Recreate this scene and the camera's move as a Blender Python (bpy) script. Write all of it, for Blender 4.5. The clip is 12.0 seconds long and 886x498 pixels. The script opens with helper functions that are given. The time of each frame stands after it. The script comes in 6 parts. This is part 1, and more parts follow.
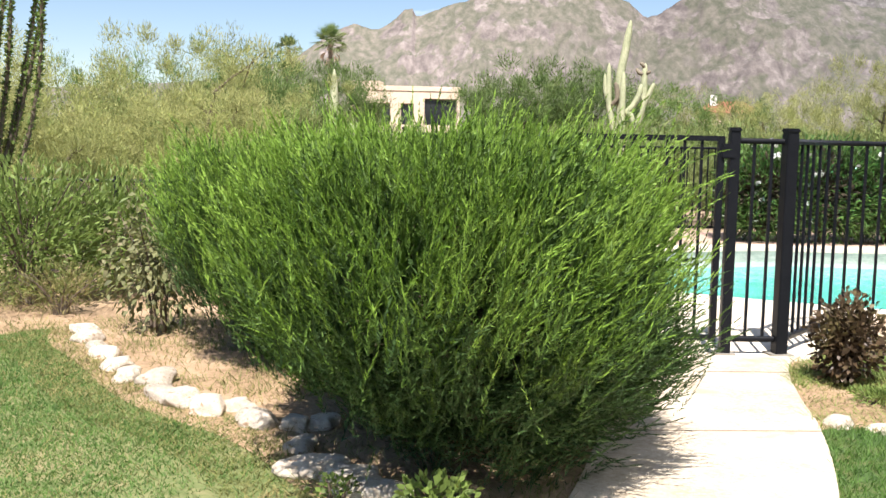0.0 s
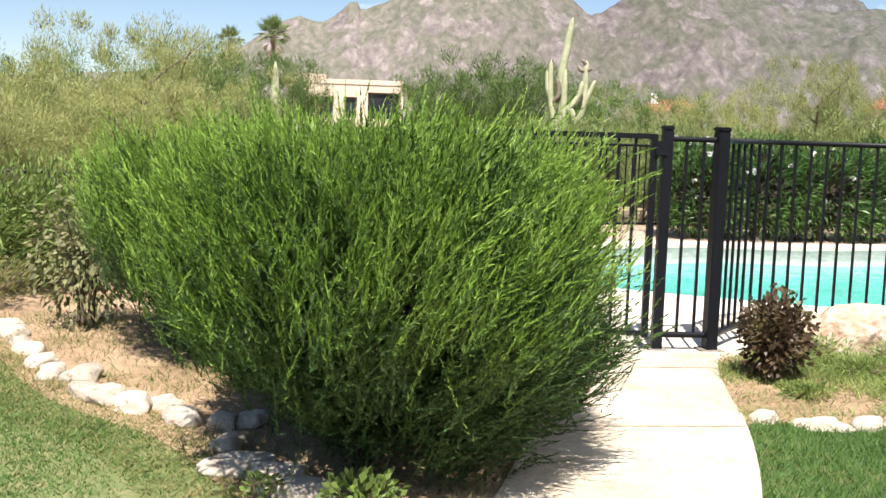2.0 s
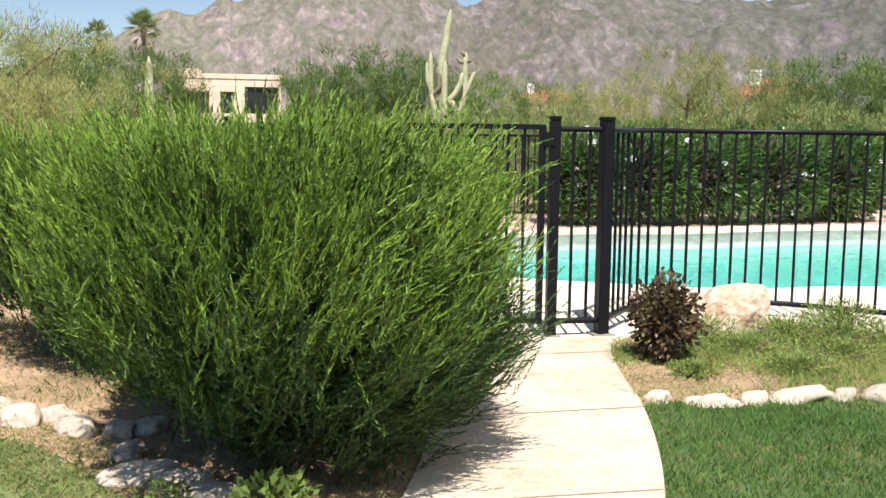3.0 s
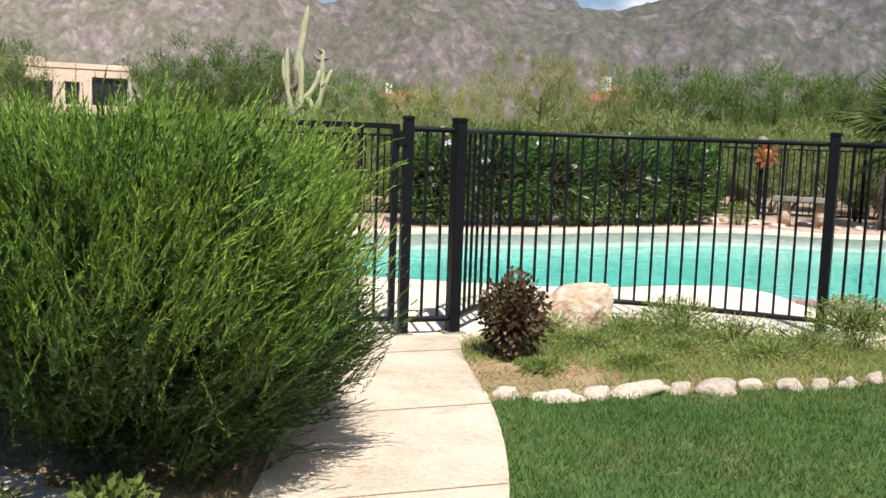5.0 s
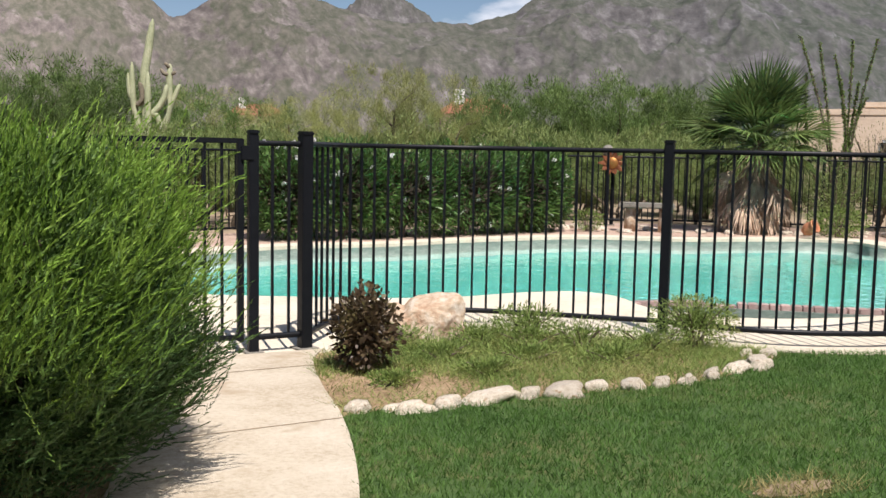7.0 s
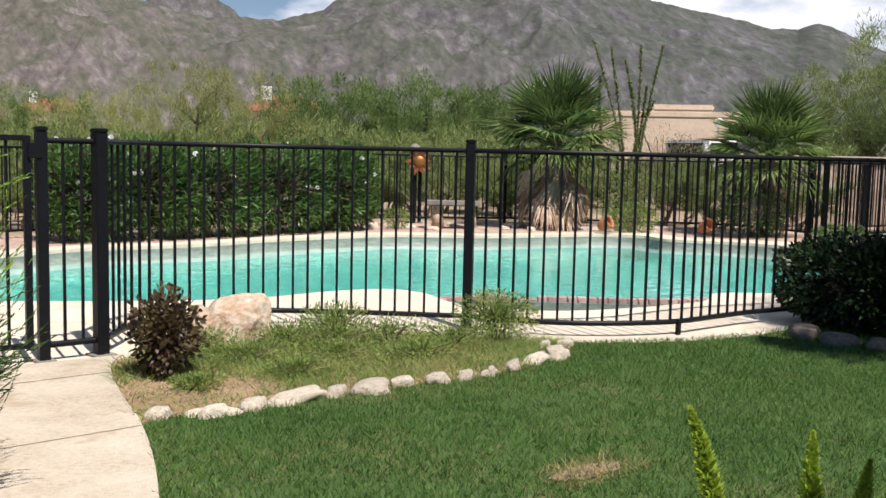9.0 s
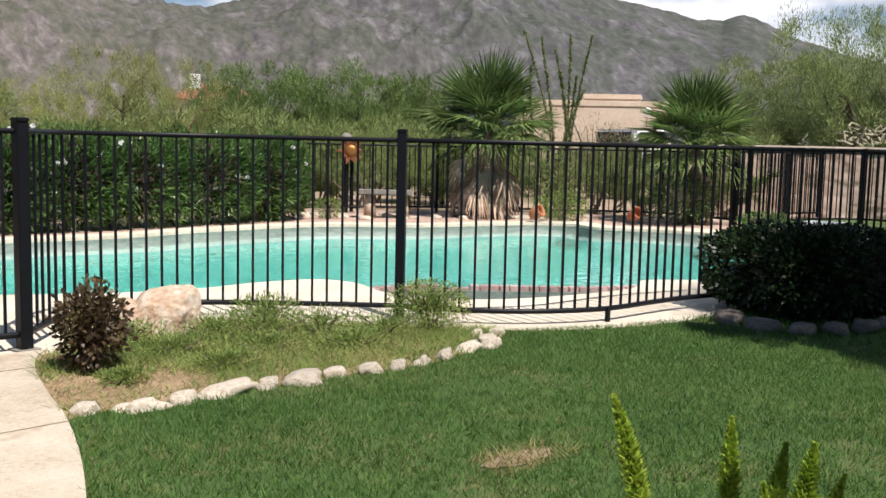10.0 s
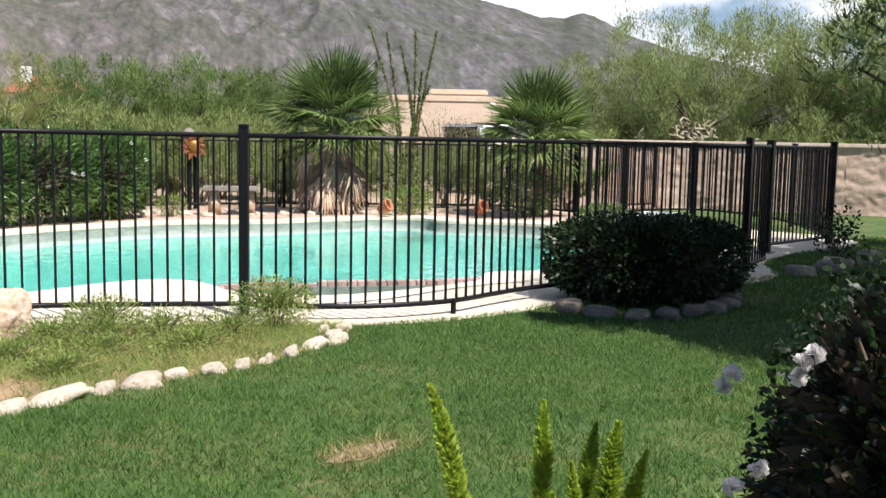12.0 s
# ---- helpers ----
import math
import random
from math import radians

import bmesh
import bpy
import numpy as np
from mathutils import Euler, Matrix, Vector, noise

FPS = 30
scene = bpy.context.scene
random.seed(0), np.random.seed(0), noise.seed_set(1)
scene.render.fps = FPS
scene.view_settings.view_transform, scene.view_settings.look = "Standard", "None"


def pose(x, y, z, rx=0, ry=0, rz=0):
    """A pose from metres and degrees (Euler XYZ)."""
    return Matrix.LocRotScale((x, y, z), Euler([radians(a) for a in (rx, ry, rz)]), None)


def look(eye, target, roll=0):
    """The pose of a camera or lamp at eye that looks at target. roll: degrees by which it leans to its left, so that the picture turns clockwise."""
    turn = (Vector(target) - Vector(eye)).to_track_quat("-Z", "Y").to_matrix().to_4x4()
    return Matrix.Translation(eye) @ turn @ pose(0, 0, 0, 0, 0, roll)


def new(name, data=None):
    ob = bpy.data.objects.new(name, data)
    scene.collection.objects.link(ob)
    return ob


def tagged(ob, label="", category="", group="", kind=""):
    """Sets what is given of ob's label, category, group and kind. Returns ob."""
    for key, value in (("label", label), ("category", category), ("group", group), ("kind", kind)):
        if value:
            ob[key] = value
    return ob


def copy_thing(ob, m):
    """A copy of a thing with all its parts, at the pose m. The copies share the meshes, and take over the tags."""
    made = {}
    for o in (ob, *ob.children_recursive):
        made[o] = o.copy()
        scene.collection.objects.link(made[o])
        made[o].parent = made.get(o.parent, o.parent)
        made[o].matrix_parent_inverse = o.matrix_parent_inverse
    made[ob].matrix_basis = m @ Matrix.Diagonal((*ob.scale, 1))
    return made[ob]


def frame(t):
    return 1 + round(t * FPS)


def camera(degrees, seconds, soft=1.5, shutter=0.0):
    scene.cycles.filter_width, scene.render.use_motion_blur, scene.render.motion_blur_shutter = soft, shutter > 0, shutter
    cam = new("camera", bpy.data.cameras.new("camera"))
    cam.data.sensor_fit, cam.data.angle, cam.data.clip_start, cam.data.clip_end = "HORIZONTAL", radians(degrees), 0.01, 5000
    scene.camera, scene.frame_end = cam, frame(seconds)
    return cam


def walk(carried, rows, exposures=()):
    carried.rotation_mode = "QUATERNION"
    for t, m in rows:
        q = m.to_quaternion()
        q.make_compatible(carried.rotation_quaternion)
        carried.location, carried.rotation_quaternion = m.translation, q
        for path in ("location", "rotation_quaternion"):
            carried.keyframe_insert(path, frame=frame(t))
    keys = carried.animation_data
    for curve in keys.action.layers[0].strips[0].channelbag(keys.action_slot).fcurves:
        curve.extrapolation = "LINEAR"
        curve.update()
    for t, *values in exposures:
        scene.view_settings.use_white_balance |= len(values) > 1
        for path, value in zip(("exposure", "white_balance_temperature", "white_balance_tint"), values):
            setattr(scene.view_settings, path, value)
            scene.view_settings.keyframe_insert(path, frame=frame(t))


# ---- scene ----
cam = camera(48.4, 12.0)
PATH = [
    (0, (0.023, -0.172, 1.445), (0.01, 1.814, 1.226), 1.1),
    (0.5, (0.035, -0.171, 1.445), (0.068, 1.814, 1.22), 1.4),
    (1, (0.057, -0.164, 1.445), (0.131, 1.819, 1.211), 1.5),
    (1.5, (0.076, -0.154, 1.445), (0.157, 1.828, 1.212), 2.5),
    (2, (0.084, -0.144, 1.449), (0.185, 1.838, 1.222), 1.8),
    (2.5, (0.046, -0.134, 1.452), (0.283, 1.838, 1.237), 0.9),
    (3, (0.005, -0.132, 1.455), (0.341, 1.823, 1.218), 0.7),
    (3.2, (-0.012, -0.142, 1.456), (0.37, 1.805, 1.225), 0.6),
    (4.8, (0.021, -0.16, 1.452), (0.612, 1.737, 1.221), 1.9),
    (5, (0.035, -0.145, 1.452), (0.652, 1.744, 1.22), 2.1),
    (5.5, (0.071, -0.18, 1.459), (0.733, 1.697, 1.254), 1.8),
    (6, (0.101, -0.172, 1.453), (0.826, 1.682, 1.255), 1.3),
    (6.5, (0.105, -0.156, 1.456), (0.908, 1.664, 1.254), 1.4),
    (7, (0.112, -0.16, 1.45), (0.99, 1.626, 1.252), 1.1),
    (7.5, (0.113, -0.167, 1.453), (1.086, 1.57, 1.26), 1.5),
    (9.5, (0.14, -0.207, 1.458), (1.398, 1.335, 1.255), 1.2),
    (10, (0.139, -0.209, 1.462), (1.446, 1.29, 1.249), 1.3),
    (10.5, (0.15, -0.209, 1.463), (1.507, 1.245, 1.249), 1.2),
    (11, (0.147, -0.223, 1.464), (1.556, 1.179, 1.242), 1.2),
    (11.5, (0.166, -0.228, 1.467), (1.629, 1.117, 1.242), 0.8),
    (12, (0.163, -0.253, 1.463), (1.681, 1.032, 1.246), 1.1),
]
EXPOSURES = [(t, stops, 6500, 16) for t, stops in ((0, 1.13), (2, 1.06), (3.2, 0.81), (5, 0.58), (7.5, 0.34), (9.5, 0.36), (11, 0.59), (12, 0.77))]
walk(cam, [(t, look(eye, target, roll)) for t, eye, target, roll in PATH], exposures=EXPOSURES)

# ---- sun, sky ----
SUN_FROM = Vector((-0.13, -0.99, 0.0)).normalized()
SUN_ELEV = radians(58)
world = bpy.data.worlds.new("sky")
scene.world = world
world.use_nodes = True
wn, wl = world.node_tree.nodes, world.node_tree.links
sky = wn.new("ShaderNodeTexSky")
sky.sky_type, sky.sun_disc = "NISHITA", False
sky.sun_elevation = SUN_ELEV
sky.sun_rotation = math.atan2(SUN_FROM.x, SUN_FROM.y)
sky.altitude, sky.dust_density, sky.air_density = 1500, 0.0, 1.2
sky.ozone_density = 3.0
wco = wn.new("ShaderNodeTexCoord")
wmap = wn.new("ShaderNodeMapping")
wmap.inputs["Scale"].default_value = (3.2, 3.2, 9.0)
wmap.inputs["Location"].default_value = (0.35, 0.1, 0.0)
wno = wn.new("ShaderNodeTexNoise")
wno.inputs["Scale"].default_value, wno.inputs["Detail"].default_value, wno.inputs["Roughness"].default_value = 1.3, 7, 0.55
wgr = wn.new("ShaderNodeSeparateXYZ")
wad = wn.new("ShaderNodeMath")
wad.operation = "MULTIPLY_ADD"
wad.inputs[1].default_value = 0.27
wra = wn.new("ShaderNodeValToRGB")
wra.color_ramp.elements[0].position, wra.color_ramp.elements[1].position = 0.60, 0.76
wmx = wn.new("ShaderNodeMixRGB")
wmx.inputs["Color2"].default_value = (13.5, 13.9, 14.5, 1)
wl.new(wco.outputs["Generated"], wmap.inputs["Vector"])
wl.new(wmap.outputs["Vector"], wno.inputs["Vector"])
wl.new(wco.outputs["Generated"], wgr.inputs["Vector"])
wl.new(wgr.outputs["X"], wad.inputs[0])
wl.new(wno.outputs["Fac"], wad.inputs[2])
wl.new(wad.outputs["Value"], wra.inputs["Fac"])
wl.new(wra.outputs["Color"], wmx.inputs["Fac"])
wl.new(sky.outputs["Color"], wmx.inputs["Color1"])
wl.new(wmx.outputs["Color"], wn["Background"].inputs["Color"])
wn["Background"].inputs["Strength"].default_value = 0.062

sun = new("sun", bpy.data.lights.new("sun", "SUN"))
sun.data.energy, sun.data.angle, sun.data.color = 5.0, radians(0.55), (1.0, 0.955, 0.88)
sun_way = Vector((SUN_FROM.x * math.cos(SUN_ELEV), SUN_FROM.y * math.cos(SUN_ELEV), math.sin(SUN_ELEV)))
sun.matrix_world = look(sun_way * 60, (0, 0, 0))


# ---- materials ----
def ramp_mat(name, colors, scale, rough=0.85, bump=0.0, bump_scale=None, fine=6.0, translucent=0.0, spread=0.0, object_spread=0.0, metal=0.0, stretch=None, spots=None, tight=0.32):
    """A surface of two to four colours mixed by noise at two scales, with relief; spread varies the lightness from leaf to leaf."""
    m = bpy.data.materials.new(name)
    m.use_nodes = True
    n, l = m.node_tree.nodes, m.node_tree.links
    b = n["Principled BSDF"]
    co = n.new("ShaderNodeTexCoord")
    src = co.outputs["Object"]
    if stretch:
        mp = n.new("ShaderNodeMapping")
        mp.inputs["Scale"].default_value = stretch
        l.new(src, mp.inputs["Vector"])
        src = mp.outputs["Vector"]
    big, small = n.new("ShaderNodeTexNoise"), n.new("ShaderNodeTexNoise")
    for node, s, d in ((big, scale, 5), (small, scale * fine, 6)):
        node.inputs["Scale"].default_value, node.inputs["Detail"].default_value = s, d
        node.inputs["Roughness"].default_value = 0.62
        l.new(src, node.inputs["Vector"])
    mix = n.new("ShaderNodeMath")
    mix.operation = "MULTIPLY_ADD"
    mix.inputs[1].default_value = 0.45
    l.new(small.outputs["Fac"], mix.inputs[0])
    half = n.new("ShaderNodeMath")
    half.operation = "MULTIPLY"
    half.inputs[1].default_value = 0.55
    l.new(big.outputs["Fac"], half.inputs[0])
    l.new(half.outputs["Value"], mix.inputs[2])
    ramp = n.new("ShaderNodeValToRGB")
    while len(ramp.color_ramp.elements) < len(colors):
        ramp.color_ramp.elements.new(0.5)
    for i, c in enumerate(colors):
        e = ramp.color_ramp.elements[i]
        e.position = 0.5 - tight / 2 + tight * i / (len(colors) - 1)
        e.color = (*c, 1)
    l.new(mix.outputs["Value"], ramp.inputs["Fac"])
    col = ramp.outputs["Color"]
    if spots:
        vor = n.new("ShaderNodeTexNoise")
        vor.inputs["Scale"].default_value, vor.inputs["Detail"].default_value = spots[1], 3
        l.new(src, vor.inputs["Vector"])
        sr = n.new("ShaderNodeValToRGB")
        sr.color_ramp.elements[0].position, sr.color_ramp.elements[1].position = spots[2], spots[2] + 0.1
        l.new(vor.outputs["Fac"], sr.inputs["Fac"])
        sm = n.new("ShaderNodeMixRGB")
        sm.inputs["Color2"].default_value = (*spots[0], 1)
        l.new(sr.outputs["Color"], sm.inputs["Fac"])
        l.new(col, sm.inputs["Color1"])
        col = sm.outputs["Color"]
    for amount, node, out in ((spread, "ShaderNodeNewGeometry", "Random Per Island"), (object_spread, "ShaderNodeObjectInfo", "Random")):
        if amount:
            g, hs, mr = n.new(node), n.new("ShaderNodeHueSaturation"), n.new("ShaderNodeMapRange")
            mr.inputs["To Min"].default_value, mr.inputs["To Max"].default_value = 1 - amount, 1 + amount
            l.new(g.outputs[out], mr.inputs["Value"])
            l.new(mr.outputs["Result"], hs.inputs["Value"])
            l.new(col, hs.inputs["Color"])
            col = hs.outputs["Color"]
    l.new(col, b.inputs["Base Color"])
    b.inputs["Roughness"].default_value, b.inputs["Metallic"].default_value = rough, metal
    b.inputs["Specular IOR Level"].default_value = 0.35
    if bump:
        bp, bn = n.new("ShaderNodeBump"), n.new("ShaderNodeTexNoise")
        bn.inputs["Scale"].default_value, bn.inputs["Detail"].default_value = bump_scale or scale * 8, 8
        l.new(src, bn.inputs["Vector"])
        l.new(bn.outputs["Fac"], bp.inputs["Height"])
        bp.inputs["Strength"].default_value, bp.inputs["Distance"].default_value = min(bump, 1.0), 0.02
        l.new(bp.outputs["Normal"], b.inputs["Normal"])
    if translucent:
        tr, ms = n.new("ShaderNodeBsdfTranslucent"), n.new("ShaderNodeMixShader")
        ms.inputs["Fac"].default_value = translucent
        l.new(col, tr.inputs["Color"])
        l.new(b.outputs["BSDF"], ms.inputs[1])
        l.new(tr.outputs["BSDF"], ms.inputs[2])
        l.new(ms.outputs["Shader"], n["Material Output"].inputs["Surface"])
    return m


CONCRETE = ramp_mat("pale_concrete", [(0.37, 0.30, 0.21), (0.53, 0.46, 0.355), (0.62, 0.555, 0.45)], 1.6, 0.9, 0.5, 90, 26, spots=((0.40, 0.315, 0.215), 2.3, 0.60))
COPING = ramp_mat("pool_deck_coating", [(0.52, 0.45, 0.34), (0.64, 0.57, 0.45), (0.71, 0.65, 0.53)], 1.1, 0.9, 0.25, 70, 14)
SOIL = ramp_mat("dry_soil", [(0.20, 0.135, 0.075), (0.36, 0.25, 0.15), (0.46, 0.34, 0.22)], 2.2, 0.95, 0.8, 40, 9)
TURF = ramp_mat("lawn_soil", [(0.035, 0.07, 0.018), (0.06, 0.11, 0.028), (0.15, 0.14, 0.055)], 1.2, 0.95, 0.8, 60, 9)
DRYTURF = ramp_mat("thin_lawn_soil", [(0.09, 0.15, 0.04), (0.17, 0.20, 0.075), (0.34, 0.28, 0.15)], 0.9, 0.95, 0.8, 60, 9)
DESERT = ramp_mat("desert_ground", [(0.20, 0.15, 0.10), (0.32, 0.24, 0.16), (0.40, 0.32, 0.23)], 0.5, 0.95, 0.6, 12, 8, spots=((0.12, 0.12, 0.06), 0.35, 0.55))
GRAVEL = ramp_mat("pink_gravel", [(0.33, 0.22, 0.165), (0.50, 0.36, 0.28), (0.60, 0.47, 0.38)], 6, 0.95, 1.0, 60, 7)
BLACK = ramp_mat("black_powder_coat", [(0.006, 0.007, 0.009), (0.010, 0.011, 0.014)], 8, 0.42, 0.05, 200)
BLACK.node_tree.nodes["Principled BSDF"].inputs["Specular IOR Level"].default_value = 0.16
ROCK = ramp_mat("pale_river_stone", [(0.48, 0.38, 0.27), (0.68, 0.60, 0.48), (0.80, 0.74, 0.64)], 3.5, 0.88, 0.7, 40, 5, object_spread=0.2, spots=((0.40, 0.27, 0.16), 3, 0.60))
PINKROCK = ramp_mat("pink_white_boulder", [(0.35, 0.21, 0.125), (0.50, 0.385, 0.275), (0.66, 0.60, 0.51)], 3.6, 0.88, 0.9, 22, 4, spots=((0.30, 0.17, 0.105), 4, 0.58))
# grey-brown stone with the hedge's shade put into its colour
SHADEDROCK = ramp_mat("shaded_grey_stone", [(0.15, 0.125, 0.10), (0.26, 0.22, 0.18), (0.35, 0.30, 0.255)], 5, 0.9, 0.7, 40, 5, object_spread=0.3)
GRASS = ramp_mat("grass_blade", [(0.056, 0.126, 0.024), (0.086, 0.178, 0.035), (0.138, 0.212, 0.055)], 0.9, 0.6, translucent=0.35, spread=0.35)
DRYGRASS = ramp_mat("dry_grass_blade", [(0.099, 0.154, 0.033), (0.220, 0.220, 0.077), (0.396, 0.308, 0.143)], 1.1, 0.7, translucent=0.3, spread=0.35)
WEED = ramp_mat("weed_blade", [(0.115, 0.19, 0.042), (0.21, 0.285, 0.075), (0.37, 0.355, 0.14)], 1.4, 0.65, translucent=0.35, spread=0.4)
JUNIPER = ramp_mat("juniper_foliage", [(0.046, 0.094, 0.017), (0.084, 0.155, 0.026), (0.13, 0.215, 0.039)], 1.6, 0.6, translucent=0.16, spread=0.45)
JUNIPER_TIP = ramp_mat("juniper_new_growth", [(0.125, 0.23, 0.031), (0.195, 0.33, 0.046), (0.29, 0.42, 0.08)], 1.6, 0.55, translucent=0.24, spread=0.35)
# older, duller growth, coloured darker still to stand for shade under the overhang
JUNIPER_OLD_SHADED = ramp_mat("juniper_old_shaded_growth", [(0.026, 0.058, 0.016), (0.048, 0.095, 0.026), (0.080, 0.135, 0.034)], 1.6, 0.65, translucent=0.10, spread=0.5)
BARK = ramp_mat("rough_bark", [(0.06, 0.045, 0.032), (0.13, 0.10, 0.07), (0.19, 0.155, 0.12)], 6, 0.95, 0.9, 30, 6, stretch=(1, 1, 0.25))
TWIGS = ramp_mat("dead_twigs", [(0.05, 0.04, 0.028), (0.10, 0.08, 0.05)], 10, 0.95, spread=0.4)
MESQUITE = ramp_mat("mesquite_foliage", [(0.078, 0.132, 0.034), (0.124, 0.194, 0.053), (0.194, 0.248, 0.078)], 0.5, 0.65, translucent=0.35, spread=0.35, object_spread=0.2)
LIGHTMESQUITE = ramp_mat("light_mesquite_foliage", [(0.15, 0.205, 0.075), (0.22, 0.28, 0.105), (0.31, 0.35, 0.145)], 0.5, 0.65, translucent=0.36, spread=0.38, object_spread=0.18)
PALOVERDE = ramp_mat("palo_verde_foliage", [(0.189, 0.225, 0.065), (0.290, 0.312, 0.109), (0.420, 0.406, 0.174)], 0.5, 0.65, translucent=0.35, spread=0.3, object_spread=0.15)
CREOSOTE = ramp_mat("creosote_foliage", [(0.100, 0.145, 0.042), (0.165, 0.215, 0.068), (0.26, 0.285, 0.105)], 0.5, 0.65, translucent=0.3, spread=0.35, object_spread=0.25)
OLEANDER = ramp_mat("oleander_leaf", [(0.030, 0.068, 0.016), (0.064, 0.128, 0.030), (0.125, 0.20, 0.055)], 1.5, 0.33, translucent=0.2, spread=0.6)
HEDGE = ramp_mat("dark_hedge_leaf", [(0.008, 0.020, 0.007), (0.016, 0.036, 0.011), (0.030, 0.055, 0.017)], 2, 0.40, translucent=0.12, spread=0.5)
WILLOWLEAF = ramp_mat("willow_leaf", [(0.10, 0.16, 0.034), (0.165, 0.24, 0.056), (0.26, 0.31, 0.095)], 2, 0.55, translucent=0.35, spread=0.35)
BRONZE = ramp_mat("bronze_leaf", [(0.045, 0.030, 0.020), (0.095, 0.064, 0.036), (0.150, 0.140, 0.052)], 5, 0.45, translucent=0.25, spread=0.5)
BROADLEAF = ramp_mat("dusty_broad_leaf", [(0.098, 0.105, 0.042), (0.182, 0.196, 0.084), (0.280, 0.238, 0.126)], 5, 0.6, translucent=0.25, spread=0.4)
FERN = ramp_mat("foxtail_fern_needle", [(0.20, 0.33, 0.03), (0.31, 0.44, 0.05), (0.42, 0.53, 0.08)], 6, 0.5, translucent=0.4, spread=0.3)
PALMLEAF = ramp_mat("palm_leaf", [(0.055, 0.098, 0.030), (0.105, 0.165, 0.050), (0.21, 0.265, 0.09)], 2, 0.34, translucent=0.25, spread=0.4, object_spread=0.35)
PALMDEAD = ramp_mat("dead_palm_leaf", [(0.27, 0.19, 0.13), (0.45, 0.34, 0.25), (0.58, 0.47, 0.36)], 3, 0.8, translucent=0.2, spread=0.3, object_spread=0.25)
CACTUS = ramp_mat("saguaro_skin", [(0.26, 0.29, 0.17), (0.36, 0.38, 0.23), (0.48, 0.475, 0.32)], 3, 0.75, 0.5, 30)
CACTUS_OLD = ramp_mat("corky_cactus_skin", [(0.10, 0.085, 0.06), (0.20, 0.17, 0.12), (0.30, 0.26, 0.19)], 4, 0.9, 0.6, 30)
CHOLLA = ramp_mat("cholla_skin", [(0.20, 0.19, 0.12), (0.30, 0.28, 0.19), (0.40, 0.37, 0.27)], 5, 0.85, spread=0.3)
OCOTILLO = ramp_mat("ocotillo_leaf", [(0.084, 0.140, 0.028), (0.140, 0.210, 0.049), (0.210, 0.266, 0.084)], 3, 0.55, translucent=0.3, spread=0.35)
PETAL = ramp_mat("white_petal", [(0.70, 0.68, 0.66), (0.82, 0.80, 0.78)], 12, 0.6, translucent=0.3, spread=0.08)
STUCCO = ramp_mat("tan_stucco", [(0.46, 0.36, 0.27), (0.58, 0.47, 0.36), (0.64, 0.54, 0.43)], 0.8, 0.95, 0.5, 20)
STUCCO_WALL = ramp_mat("carved_stucco", [(0.38, 0.27, 0.21), (0.52, 0.39, 0.31), (0.60, 0.47, 0.39)], 0.9, 0.95, 1.0, 5, 7)
CAPSTONE = ramp_mat("pale_wall_cap", [(0.56, 0.47, 0.38), (0.70, 0.61, 0.51)], 2, 0.9, 0.4, 40)
REDTILE = ramp_mat("red_roof_tile", [(0.22, 0.075, 0.045), (0.34, 0.13, 0.08)], 2, 0.85, 0.5, 14)
DARKGLASS = ramp_mat("dark_window_glass", [(0.012, 0.014, 0.016), (0.03, 0.033, 0.036)], 0.7, 0.08)
WHITEPAINT = ramp_mat("white_paint", [(0.72, 0.71, 0.69), (0.82, 0.81, 0.79)], 3, 0.5)
TERRACOTTA = ramp_mat("terracotta", [(0.33, 0.115, 0.055), (0.46, 0.18, 0.09), (0.52, 0.25, 0.14)], 8, 0.85, 0.3, 60)
STONE = ramp_mat("cast_stone", [(0.14, 0.135, 0.115), (0.22, 0.205, 0.175), (0.28, 0.26, 0.225)], 4, 0.9, 0.6, 50)
BRICKM = ramp_mat("brick_red", [(0.32, 0.20, 0.17), (0.42, 0.29, 0.26), (0.52, 0.40, 0.36)], 9, 0.9, 0.4, 60, object_spread=0.25)
RUST = ramp_mat("rusted_copper", [(0.12, 0.04, 0.02), (0.23, 0.08, 0.035), (0.33, 0.145, 0.06)], 9, 0.5, 0.2, 80, metal=0.3)
GOLD = ramp_mat("golden_face", [(0.28, 0.12, 0.035), (0.42, 0.20, 0.06)], 14, 0.4, 0.2, 90, metal=0.6)
PLASTER = ramp_mat("pool_plaster", [(0.055, 0.30, 0.265), (0.08, 0.365, 0.325), (0.125, 0.43, 0.38)], 2.6, 0.7, 0.1, 40)
LEDGE = ramp_mat("pale_ledge_plaster", [(0.24, 0.34, 0.31), (0.32, 0.41, 0.37), (0.40, 0.46, 0.42)], 1.4, 0.7, 0.1, 40)
TILE = ramp_mat("waterline_tile", [(0.13, 0.18, 0.155), (0.20, 0.25, 0.215), (0.33, 0.36, 0.31)], 5, 0.45, 0.2, 60, stretch=(1, 1, 4))


